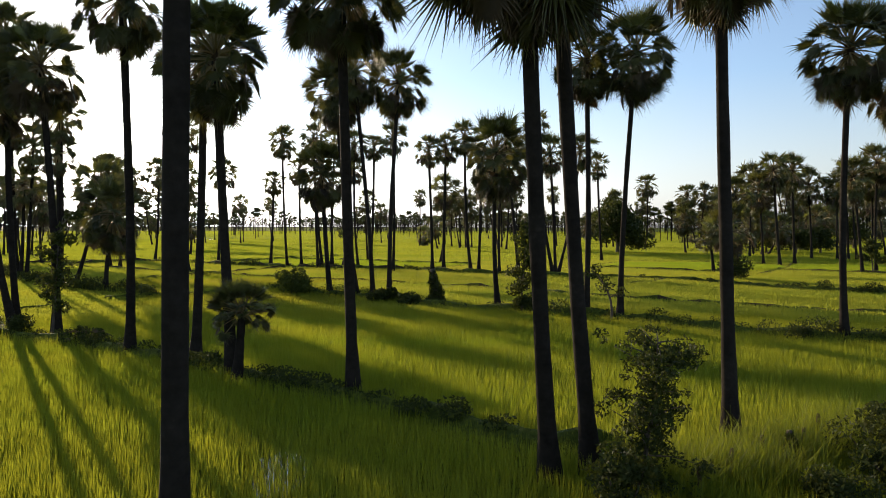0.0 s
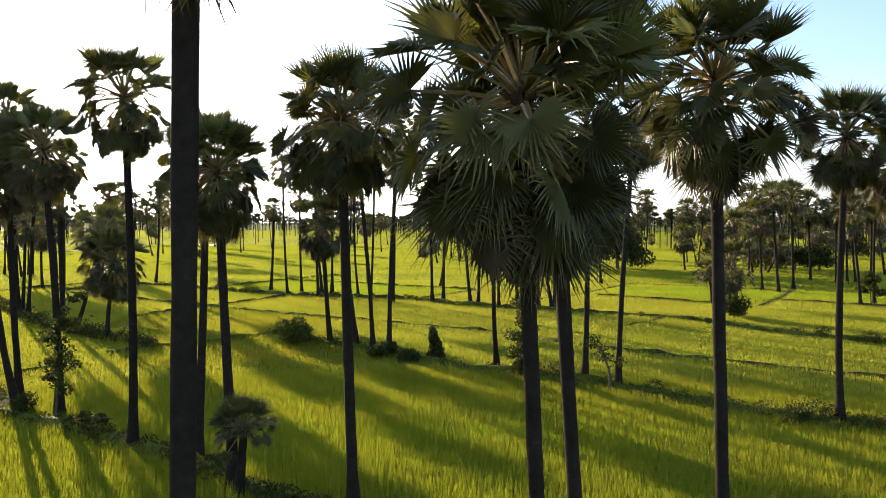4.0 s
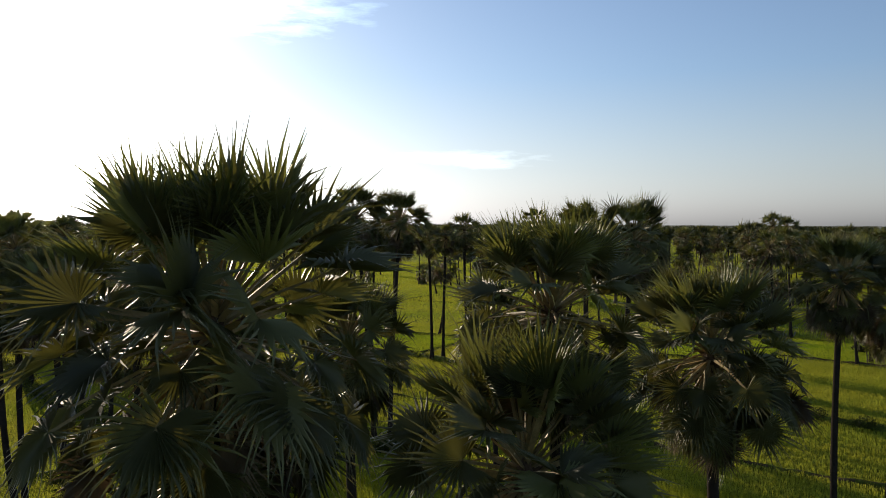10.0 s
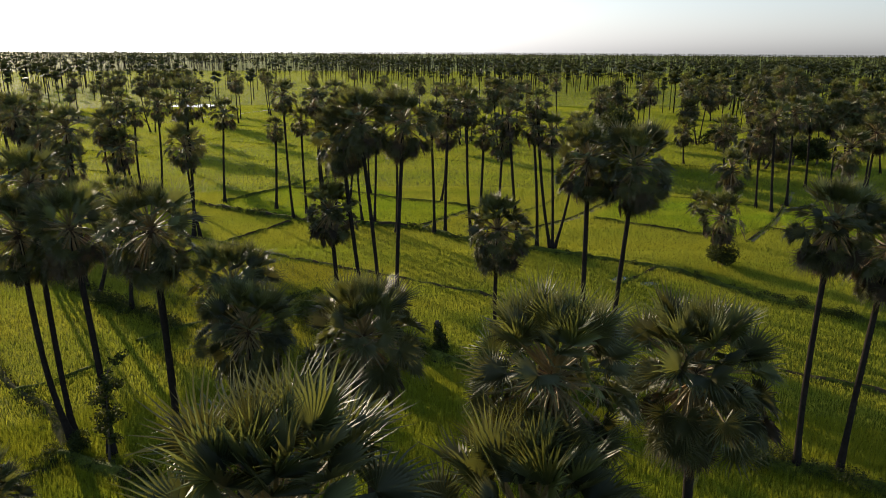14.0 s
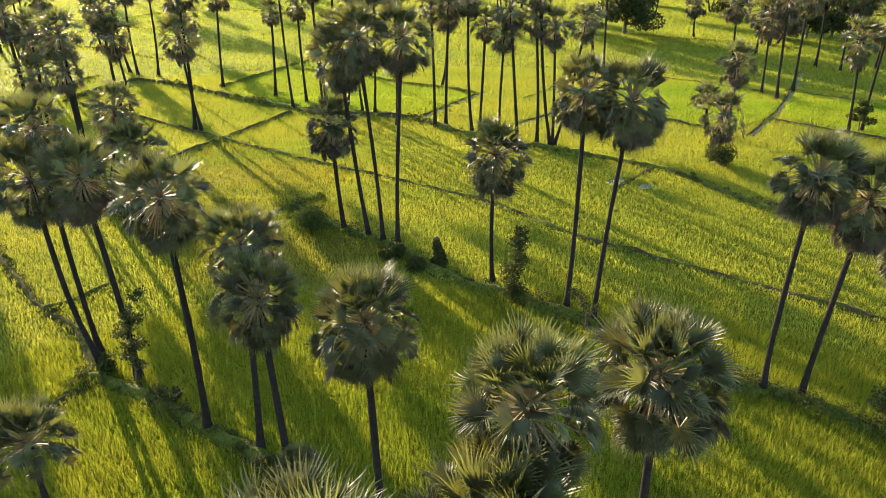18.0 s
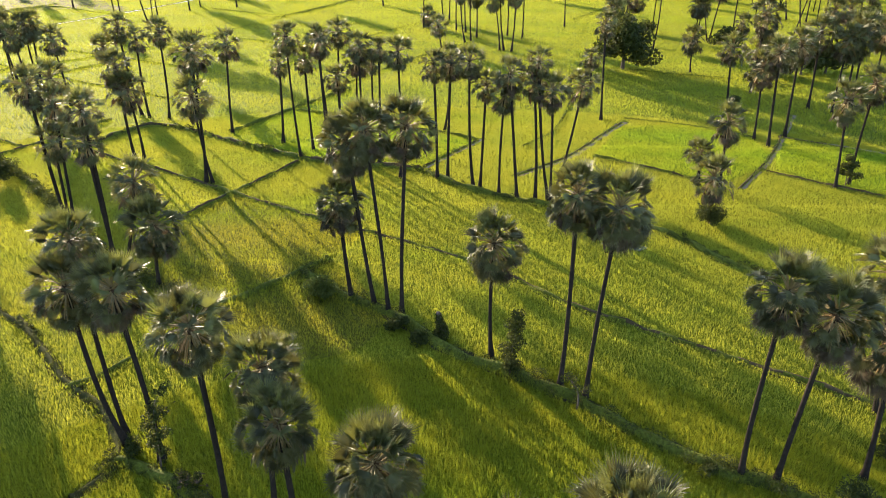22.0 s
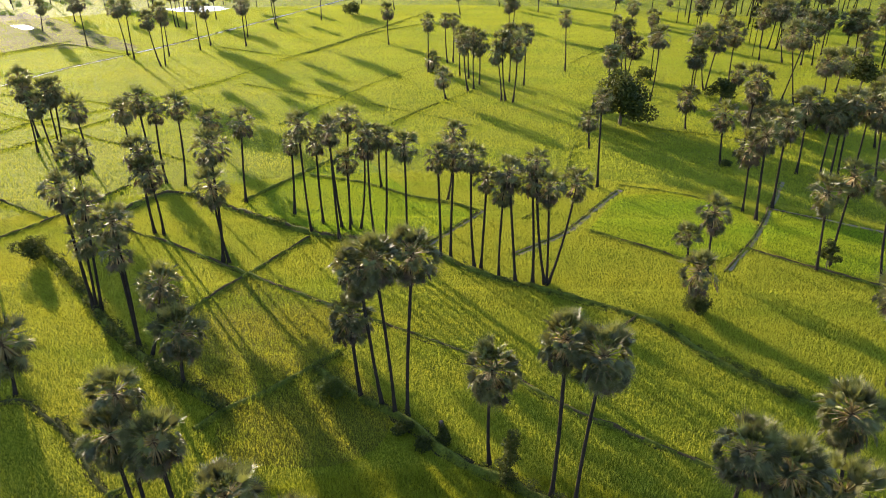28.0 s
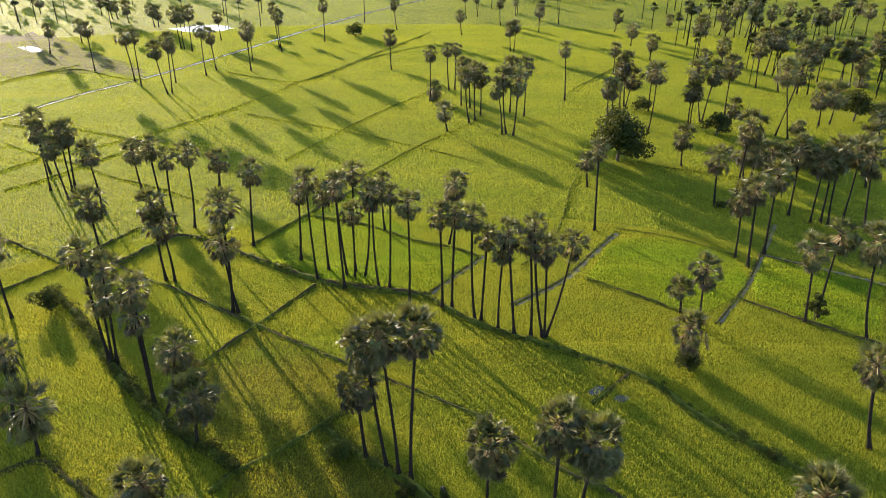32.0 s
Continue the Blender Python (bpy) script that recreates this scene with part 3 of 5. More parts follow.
DIKES_BACK = [
    ("back_l", [(-85.1, 122.0), (-79.7, 128.1), (-77.8, 132.2), (-72.4, 142.3), (-67.9, 150.0)]),
    ("back_m", [(-99.3, 147.9), (-89.1, 141.6), (-78.1, 136.5), (-66.7, 128.9), (-54.8, 123.7), (-47.1, 118.5)]),
    ("back_n", [(-90.7, 159.8), (-77.7, 154.4), (-63.3, 147.1), (-54.5, 143.0)]),
    ("back_o", [(-69.2, 214.9), (-57.3, 208.4), (-44.5, 203.0), (-35.6, 220.4), (-27.4, 243.2), (-17.1, 262.2)]),
    ("back_p", [(-52.8, 172.8), (-41.7, 167.5), (-26.9, 161.3), (-15.6, 154.6), (-7.0, 149.4), (5.8, 140.5)]),
    ("back_q", [(-108.2, 162.2), (-98.1, 158.6), (-90.7, 159.8)]),
    ("lower_b", [(-28.0, 41.0), (-26.1, 42.5), (-24.4, 45.1)]),
]
DIKES = DIKES_BACK + DIKES_NEAR + DIKES_MIDDLE + DIKES_RIGHT + DIKES_FAR


def smooth_line(points, step=1.2):
    """A line through points, rounded a little and cut into short even steps."""
    p = [np.array(q, float) for q in points]
    for _ in range(2):
        q = [p[0]]
        for a, b in zip(p, p[1:]):
            q += [a * 0.75 + b * 0.25, a * 0.25 + b * 0.75]
        p = q + [p[-1]]
    out = [p[0]]
    for a, b in zip(p, p[1:]):
        k = max(1, int(np.linalg.norm(b - a) / step))
        out += [a + (b - a) * (i + 1) / k for i in range(k)]
    return np.array(out)


def dike(points, width, height, mat, worn=0.0):
    """A low bank with an uneven crest; worn: where feet keep the crest bare, the lower the more."""
    line = smooth_line(points, 0.8 if points[0][1] < 120 else 2.5)
    d = np.gradient(line, axis=0)
    d /= np.maximum(np.linalg.norm(d, axis=1, keepdims=True), 1e-6)
    nrm = np.stack([-d[:, 1], d[:, 0]], 1)
    prof = ((-1.0, -0.12), (-0.6, 0.55), (-0.2, 1.0), (0.25, 0.95), (0.62, 0.5), (1.0, -0.12))
    V, Fc = [], []
    for i, p in enumerate(line):
        for u, v in prof:
            k = noise.noise((p[0] * 0.7 + u, p[1] * 0.7, 1.7))
            q = p + nrm[i] * width * (u * (1 + 0.4 * k) + 0.35 * noise.noise((p[0] * 0.45, p[1] * 0.45, 4.4)))
            V.append((q[0], q[1], height * v * (1 + 0.8 * noise.noise((q[0] * 0.9, q[1] * 0.9, 7.7))) + 0.02))
    for i in range(len(line) - 1):
        for k in range(5):
            a = i * 6 + k
            Fc.append((a, a + 1, a + 7, a + 6))
    bare = [int(k in (1, 2, 3) and worn and noise.noise((line[i][0] * 0.5 + 0.6 * k, line[i][1] * 0.5, 6.6)) > worn) for i in range(len(line) - 1) for k in range(5)]
    ob = new("dike", mesh_of("dike", V, Fc, [mat, BARE], bare, smooth=True))
    return tagged(ob, "low earth dike overgrown with grass between rice fields", "dike", "field dikes", "structure"), line


WIDE = {"ridge": (0.6, 0.5), "main": (0.5, 0.36), "second": (0.55, 0.5), "row": (0.45, 0.5), "tall_left": (0.4, 0.42), "row_left": (0.5, 0.5), "lower": (0.34, 0.28), "corner": (0.3, 0.28), "third_b": (0.34, 0.34), "cross": (0.32, 0.34), "path_b": (0.24, 0.16), "path_a": (0.24, 0.16), "right_c": (0.24, 0.16), "green_field": (0.24, 0.2)}
PATHS = {"path_a": 0.5, "path_b": 0.26, "green_field": 0.36, "right_c": 0.3}   # half widths of the ditches beside them
WORN = ("third", "third_b", "cross", "ridge", "left_a", "left_b", "right_a", "right_b", "right_c", "green_field", "sluice", "path_a", "path_b")
dike_lines, edge_lines = [], []
for label, points in DIKES:
    w, hgt = WIDE.get(label, (0.2, 0.22) if label.startswith("back") else (0.27, 0.36))
    edge_lines.append((points, w + (0.02 if label.startswith("back") else 0.08)))
    ob, line = dike(points, w, hgt, EARTH if label in ("lower", "corner") else DIKE, -0.05 if label in WORN else 0.0)
    dike_lines.append((label, line, w))

PALMS_FRONT = [  # x, y, crown height, lean east, lean north, crown radius
    (-3.43, 9.40, 14.9, 0.70, -1.28, 1.86),
    (2.47, 14.89, 11.65, -0.92, -2.60, 2.2),
    (3.46, 15.42, 14.4, -1.20, -1.30, 1.72),
    (7.31, 17.36, 12.95, -0.48, 0.04, 1.90),
    (-2.61, 21.87, 12.55, -0.24, -1.00, 1.74),
    (-6.88, 23.96, 2.4, 0.21, 0.00, 0.92),
    (-7.21, 24.67, 11.2, -0.52, 0.00, 1.65),
    (-9.62, 27.73, 12.1, 0.47, 0.00, 1.63),
    (-18.60, 23.40, 4.3, 0.10, 0.00, 1.70),
    (-12.93, 29.40, 14.4, 0.51, -1.50, 1.72),
    (18.90, 32.89, 13.6, -0.05, 0.06, 1.88),
    (20.86, 32.30, 12.6, 0.54, 0.00, 1.98),
    (-18.43, 33.82, 12.9, -0.58, 0.00, 1.83),
    (-21.24, 35.21, 12.2, -1.27, 0.00, 1.95),
    (10.25, 40.38, 15.2, 0.79, 0.19, 2.08),
    (-21.70, 36.16, 14.8, -0.40, 0.00, 1.59),
]
PALMS_FIRST_DIKE = [  # x, y, crown height, lean east, lean north, crown radius
    (26.68, 32.77, 10.4, -1.09, 0.00, 2.37),
    (8.59, 41.78, 15.3, 0.03, 0.63, 1.93),
    (3.66, 45.29, 10.0, -0.20, 0.38, 2.14),
    (30.83, 39.06, 11.5, -2.02, 0.00, 2.06),
    (-3.83, 51.52, 16.3, 0.55, 2.10, 2.07),
    (-5.03, 51.86, 16.6, -1.38, 0.00, 2.02),
    (-6.31, 52.87, 15.3, -1.63, 0.00, 2.08),
    (-8.53, 54.09, 9.4, -0.63, 0.00, 1.96),
    (-26.59, 55.78, 6.3, 0.63, 0.00, 2.33),
    (-31.61, 60.47, 8.6, 2.41, 0.00, 2.28),
    (-42.50, 53.72, 6.2, 0.37, 0.00, 2.72),
    (-33.55, 62.16, 11.8, -0.21, 0.00, 1.74),
    (-33.76, 62.32, 14.9, 0.25, 0.00, 1.92),
    (44.54, 56.96, 10.9, -2.28, 0.00, 2.08),
    (-48.04, 58.96, 8.7, 1.21, 0.00, 1.91),
    (29.19, 71.07, 5.3, -0.31, 0.00, 2.27),
]
PALMS_SECOND_DIKE = [  # x, y, crown height, lean east, lean north, crown radius
    (12.06, 76.53, 16.4, -2.20, 0.00, 1.52),
    (8.36, 77.04, 14.8, -1.49, 0.00, 1.87),
    (10.49, 76.79, 14.0, -0.94, 0.00, 1.74),
    (12.24, 76.53, 13.2, -0.67, 0.00, 1.95),
    (12.45, 76.85, 13.7, 2.44, 0.00, 1.76),
    (6.28, 78.24, 12.3, 0.12, 0.00, 1.78),
    (3.26, 80.44, 15.5, -0.81, 0.00, 1.71),
    (-40.92, 69.36, 13.3, 0.94, 0.00, 2.00),
    (4.07, 80.47, 12.8, 0.36, 0.00, 1.60),
    (-41.42, 69.15, 9.4, 0.54, 0.00, 1.83),
    (-41.70, 69.33, 15.3, -0.44, 0.00, 2.00),
    (0.10, 83.09, 14.6, 0.24, 0.00, 1.63),
    (-1.23, 83.40, 14.4, -0.48, 0.00, 1.63),
    (-5.92, 83.60, 15.8, 0.03, 0.00, 1.77),
    (33.27, 79.39, 8.8, -0.58, 0.00, 2.16),
    (-29.14, 81.13, 10.9, -0.95, 0.00, 2.23),
]
PALMS_LEFT_ROW = [  # x, y, crown height, lean east, lean north, crown radius
    (-30.06, 81.45, 16.2, 0.42, 0.00, 2.25),
    (-9.05, 88.09, 15.2, 0.50, 0.00, 1.41),
    (-10.53, 88.27, 15.5, -0.53, 0.00, 1.71),
    (31.89, 83.17, 3.6, -0.45, 0.00, 1.81),
    (-15.52, 88.11, 16.2, -0.47, 0.00, 1.79),
    (-14.50, 91.32, 10.8, 0.02, 0.00, 1.65),
    (-19.88, 90.33, 16.1, -0.60, 0.00, 1.85),
    (-13.04, 91.78, 12.9, 1.12, 0.00, 1.79),
    (-15.74, 92.10, 15.0, -1.12, 0.00, 1.64),
    (-14.54, 92.97, 16.3, 0.32, 0.00, 1.64),
    (48.20, 81.16, 11.1, -1.32, 0.00, 2.30),
    (54.64, 77.19, 14.4, -2.47, 0.00, 2.41),
    (-18.72, 93.50, 12.7, -0.27, 0.00, 1.60),
    (50.42, 82.23, 12.8, -0.16, 0.00, 2.10),
    (-40.82, 89.25, 9.6, -0.53, 0.00, 2.40),
    (-59.32, 78.98, 11.1, 0.25, 0.00, 2.06),
]
PALMS_LONG_ROW = [  # x, y, crown height, lean east, lean north, crown radius
    (-42.24, 89.60, 12.3, -0.09, 0.00, 2.15),
    (-23.60, 96.55, 11.3, 0.54, 0.00, 1.49),
    (-0.46, 102.94, 10.6, 0.71, 0.00, 2.36),
    (-32.10, 100.87, 13.0, 0.78, 0.00, 2.00),
    (46.10, 96.69, 13.2, -1.17, 0.00, 2.11),
    (-11.36, 107.41, 9.3, -0.18, 0.00, 1.53),
    (45.09, 99.51, 10.5, -0.78, 0.00, 2.35),
    (24.42, 108.89, 14.8, -0.82, 0.00, 1.73),
    (-55.83, 98.18, 8.7, -0.08, 0.00, 2.52),
    (50.41, 101.35, 13.4, -0.66, 0.00, 2.31),
    (-43.92, 107.51, 13.6, 0.69, 0.00, 1.98),
    (-47.37, 108.45, 12.2, 0.14, 0.00, 1.73),
    (-48.92, 109.48, 13.7, -1.24, 0.00, 2.05),
    (62.96, 112.98, 11.8, -0.21, 0.00, 2.51),
    (48.66, 120.64, 9.0, -0.85, 0.00, 2.43),
    (64.75, 113.04, 11.8, -0.61, 0.00, 2.73),
]
PALMS_LONG_ROW_END = [  # x, y, crown height, lean east, lean north, crown radius
    (65.85, 112.53, 13.7, -1.09, 0.00, 2.41),
    (-62.91, 114.65, 10.7, -0.53, 0.00, 2.23),
    (26.34, 128.26, 5.5, -0.57, 0.00, 1.82),
    (60.52, 116.29, 12.3, -0.78, 0.00, 2.85),
    (71.51, 111.11, 12.8, -2.09, 0.00, 2.96),
    (-45.03, 125.48, 5.5, 0.24, 0.00, 2.18),
    (69.59, 114.90, 12.9, -0.27, 0.00, 2.59),
    (-59.31, 123.57, 7.8, -0.45, 0.00, 2.23),
    (54.55, 125.98, 13.4, 0.13, 0.00, 2.75),
    (-70.58, 118.00, 10.6, -1.11, 0.00, 2.00),
    (-71.75, 121.77, 11.6, 0.11, 0.00, 2.04),
    (-71.87, 123.09, 11.7, 0.84, 0.00, 2.05),
    (-76.23, 122.26, 11.9, 0.20, 0.00, 1.84),
    (59.87, 133.11, 6.2, 0.03, 0.00, 2.48),
    (58.75, 133.79, 5.9, -0.96, 0.00, 2.48),
    (61.25, 133.89, 5.1, 2.13, 0.00, 2.52),
]
PALMS_CROSSING = [  # x, y, crown height, lean east, lean north, crown radius
    (48.00, 139.92, 6.8, -0.41, 0.00, 2.27),
    (81.23, 129.72, 10.5, -1.96, 0.00, 2.43),
    (-80.50, 130.71, 11.5, -0.75, 0.00, 2.21),
    (13.99, 158.77, 12.8, 0.52, 0.00, 2.41),
    (11.49, 159.65, 11.2, -1.47, 0.00, 2.04),
    (12.45, 159.69, 13.7, -1.31, 0.00, 2.29),
    (-1.29, 160.48, 5.4, -1.02, 0.00, 2.32),
    (45.84, 161.18, 14.8, 0.35, 0.00, 2.52),
    (3.96, 167.63, 11.3, -1.27, 0.00, 2.13),
    (5.35, 169.89, 12.4, -0.38, 0.00, 2.02),
    (6.83, 174.51, 10.3, -0.22, 0.00, 2.49),
    (17.80, 173.87, 12.6, -0.12, 0.00, 2.35),
    (77.69, 158.08, 16.2, -3.85, 0.00, 2.61),
    (14.46, 177.22, 12.1, -0.17, 0.00, 2.39),
    (75.80, 160.92, 15.3, 2.66, 0.00, 2.40),
    (57.71, 169.02, 8.4, -0.13, 0.00, 2.27),
]
PALMS_PATH = [  # x, y, crown height, lean east, lean north, crown radius
    (58.39, 169.05, 8.8, -0.20, 0.00, 2.27),
    (39.13, 174.87, 7.6, -0.56, 0.00, 2.13),
    (40.38, 174.93, 7.3, -0.41, 0.00, 2.14),
    (4.31, 180.37, 10.6, -0.43, 0.00, 2.00),
    (61.43, 170.28, 12.8, 1.28, 0.00, 2.86),
    (81.91, 161.79, 1.9, -0.45, 0.00, 1.81),
    (61.43, 171.38, 13.1, -2.65, 0.00, 2.57),
    (68.20, 169.50, 4.5, 0.11, 0.00, 2.04),
    (2.06, 182.75, 10.7, -0.09, 0.00, 2.02),
    (-6.31, 186.19, 13.0, -0.01, 0.00, 1.91),
    (99.11, 158.63, 6.2, -1.19, 0.00, 2.81),
    (-5.61, 187.01, 3.1, 0.36, 0.00, 2.24),
    (50.71, 180.16, 10.9, -0.20, 0.00, 2.07),
    (43.74, 182.27, 10.7, -0.64, 0.00, 2.37),
    (45.08, 183.59, 12.1, -0.85, 0.00, 2.38),
    (45.44, 183.60, 7.9, 1.09, 0.00, 2.70),
]
PALMS_RIGHT_WOOD = [  # x, y, crown height, lean east, lean north, crown radius
    (69.53, 177.47, 12.5, -0.40, 0.00, 2.70),
    (30.11, 188.78, 14.0, -0.90, 0.00, 1.88),
    (89.83, 169.41, 7.8, -1.00, 0.00, 2.57),
    (93.06, 170.64, 7.8, -0.08, 0.00, 3.23),
    (-1.30, 197.42, 11.7, -0.68, 0.00, 1.71),
    (0.23, 198.08, 11.6, 0.18, 0.00, 1.71),
    (-78.04, 189.29, 12.4, -1.86, 0.00, 2.26),
    (-77.23, 190.15, 14.4, 0.77, 0.00, 2.17),
    (-88.76, 197.87, 14.0, 0.10, 0.00, 2.03),
    (-80.52, 202.23, 10.8, 0.03, 0.00, 2.05),
    (96.92, 198.71, 12.3, -0.36, 0.00, 2.77),
    (92.63, 200.79, 14.4, -3.13, 0.00, 2.41),
    (-19.52, 221.06, 10.2, -0.17, 0.00, 2.09),
    (99.80, 198.29, 11.7, -0.67, 0.00, 3.30),
    (-92.38, 202.22, 13.1, -1.15, 0.00, 2.26),
    (87.78, 204.97, 12.4, -0.74, 0.00, 2.79),
]
PALMS_MEADOW = [  # x, y, crown height, lean east, lean north, crown radius
    (-74.27, 210.53, 13.5, -0.01, 0.00, 2.09),
    (49.14, 218.94, 7.8, -0.12, 0.00, 1.94),
    (-62.51, 217.27, 12.4, -0.19, 0.00, 2.39),
    (-73.30, 217.37, 10.6, -0.74, 0.00, 1.98),
    (115.59, 206.41, 10.9, -1.46, 0.00, 2.77),
    (113.91, 207.85, 10.6, -1.30, 0.00, 2.96),
    (118.02, 206.54, 7.9, -0.26, 0.00, 2.98),
    (108.74, 212.26, 10.8, -0.36, 0.00, 3.35),
    (118.89, 207.50, 1.9, 0.25, 0.00, 2.35),
    (95.82, 219.79, 11.9, 1.06, 0.00, 2.81),
    (-65.52, 230.66, 10.3, -0.11, 0.00, 2.06),
    (98.38, 219.92, 11.1, 1.59, 0.00, 2.83),
    (-109.75, 214.65, 12.7, -0.06, 0.00, 2.07),
    (94.74, 222.47, 11.8, -0.05, 0.00, 2.45),
    (78.45, 233.18, 12.2, 0.03, 0.00, 2.50),
    (65.09, 238.22, 6.2, -0.01, 0.00, 2.42),
]
PALMS_FAR_CANAL = [  # x, y, crown height, lean east, lean north, crown radius
    (87.45, 233.69, 6.1, -0.47, 0.00, 2.44),
    (80.53, 237.15, 13.0, -0.11, 0.00, 2.34),
    (19.52, 250.07, 7.8, -0.42, 0.00, 2.16),
    (20.66, 250.14, 8.7, 0.26, 0.00, 2.16),
    (-58.88, 244.05, 11.9, -0.49, 0.00, 2.06),
    (130.48, 216.65, 11.7, -3.86, 0.00, 2.54),
    (82.97, 239.26, 1.8, 0.58, 0.00, 2.39),
    (-61.05, 250.47, 13.6, -1.17, 0.00, 1.91),
    (-89.46, 243.49, 12.9, 0.38, 0.00, 2.22),
    (-93.18, 246.73, 11.5, 0.00, 0.00, 2.26),
    (-94.29, 246.66, 11.9, -0.64, 0.00, 2.26),
    (-47.21, 262.03, 12.8, 0.20, 0.00, 1.86),
    (63.92, 261.84, 5.6, 0.24, 0.00, 2.42),
    (-135.17, 237.37, 7.8, 1.05, 0.00, 1.91),
    (-84.98, 262.06, 8.4, -0.52, 0.00, 1.93),
    (2.87, 277.91, 7.2, -0.88, 0.00, 2.06),
]
PALMS_FAR_WOOD = [  # x, y, crown height, lean east, lean north, crown radius
    (32.97, 284.21, 8.6, -0.30, 0.00, 2.12),
    (-132.34, 254.28, 6.1, 0.14, 0.00, 2.46),
    (-22.73, 287.18, 10.0, -0.85, 0.00, 2.02),
    (125.29, 265.65, 4.8, 0.31, 0.00, 3.67),
    (63.29, 288.44, 6.2, 0.84, 0.00, 2.19),
    (103.77, 279.21, 5.5, 0.26, 0.00, 2.55),
    (18.85, 297.59, 9.7, -0.68, 0.00, 1.97),
    (107.27, 279.44, 11.0, -0.66, 0.00, 2.56),
    (111.53, 279.71, 12.0, 2.10, 0.00, 2.81),
    (113.12, 279.81, 9.0, 1.38, 0.00, 2.82),
    (103.22, 284.48, 8.4, 0.50, 0.00, 3.06),
    (-37.44, 302.86, 12.0, -0.05, 0.00, 1.89),
    (43.18, 303.52, 11.8, -1.33, 0.00, 2.02),
    (-117.02, 286.50, 5.7, -0.06, 0.00, 2.17),
    (-118.60, 286.39, 6.7, -0.39, 0.00, 2.41),
    (144.33, 276.66, 10.7, -1.32, 0.00, 4.11),
]
PALMS_LAST = [  # x, y, crown height, lean east, lean north, crown radius
    (88.49, 300.57, 3.0, -0.47, 0.00, 1.83),
    (36.24, 312.55, 6.1, 0.36, 0.00, 1.71),
    (5.00, 314.93, 8.7, -0.79, 0.00, 1.59),
    (10.02, 319.34, 7.5, -0.71, 0.00, 1.61),
    (143.20, 287.10, 7.6, -1.20, 0.00, 3.73),
    (146.70, 287.33, 6.6, -1.71, 0.00, 4.75),
    (-132.14, 294.36, 6.3, -0.17, 0.00, 2.26),
    (26.75, 321.94, 5.7, -0.32, 0.00, 1.38),
    (130.70, 303.46, 5.8, -0.19, 0.00, 4.62),
    (162.08, 288.34, 9.4, -0.60, 0.00, 4.62),
    (-140.33, 303.18, 5.4, -0.58, 0.00, 2.08),
    (-142.54, 303.02, 5.9, -0.45, 0.00, 2.08),
    (144.52, 304.40, 4.9, -0.08, 0.00, 3.93),
    (138.89, 307.07, 6.9, 0.07, 0.00, 3.40),
    (163.26, 302.68, 9.1, 1.87, 0.00, 3.48),
    (-150.37, 310.36, 5.9, 0.11, 0.00, 2.14),
]
PALMS_BACK = [  # x, y, crown height, lean east, lean north, crown radius
    (-178.37, 313.77, 5.0, 0.12, 0.00, 2.24),
    # next two: unseen beyond the left edge, added for the shadows they throw
    (-72.00, 92.00, 10.5, 0.20, 0.00, 2.20),
    (-77.50, 103.00, 11.2, -0.30, 0.00, 2.20),
    (-66.50, 84.00, 6.5, -0.30, 0.00, 2.30),
]
PALMS = PALMS_FRONT + PALMS_FIRST_DIKE + PALMS_SECOND_DIKE + PALMS_LEFT_ROW + PALMS_LONG_ROW + PALMS_LONG_ROW_END + PALMS_CROSSING + PALMS_PATH + PALMS_RIGHT_WOOD + PALMS_MEADOW + PALMS_FAR_CANAL + PALMS_FAR_WOOD + PALMS_LAST + PALMS_BACK
for row in PALMS:
    palm(*row)


# ---- wet ground: canal, paths, pools ----
def strip(name, points, width, z, mat, label, category, group=""):
    """A flat ribbon with ragged edges along a line."""
    line = smooth_line(points, 1.5)
    d = np.gradient(line, axis=0)
    d /= np.maximum(np.linalg.norm(d, axis=1, keepdims=True), 1e-6)
    nrm = np.stack([-d[:, 1], d[:, 0]], 1)
    V, Fc = [], []
    for i, p in enumerate(line):
        for u in (-1, 1):
            q = p + nrm[i] * u * width * (1 + 0.95 * noise.noise((p[0] * 0.35, p[1] * 0.35, 5 * u)))
            V.append((q[0], q[1], z))
    Fc = [(2 * i, 2 * i + 1, 2 * i + 3, 2 * i + 2) for i in range(len(line) - 1)]
    return tagged(new(name, mesh_of(name, V, Fc, [mat])), label, category, group, "structure"), line


def patch(name, outline, z, mat, label, category, ragged=0.0):
    """A flat area inside an outline, its edge cut into short ragged steps."""
    closed = list(outline) + [outline[0]]
    line = smooth_line(closed, 2.0)[:-1]
    mid = line.mean(axis=0)
    V = [(mid[0], mid[1], z)]
    for p in line:
        k = 1 + ragged * noise.noise((p[0] * 0.6, p[1] * 0.6, 2.2))
        V.append((mid[0] + (p[0] - mid[0]) * k, mid[1] + (p[1] - mid[1]) * k, z))
    n = len(line)
    Fc = [(0, 1 + i, 1 + (i + 1) % n) for i in range(n)]
    return tagged(new(name, mesh_of(name, V, Fc, [mat])), label, category, "", "structure")


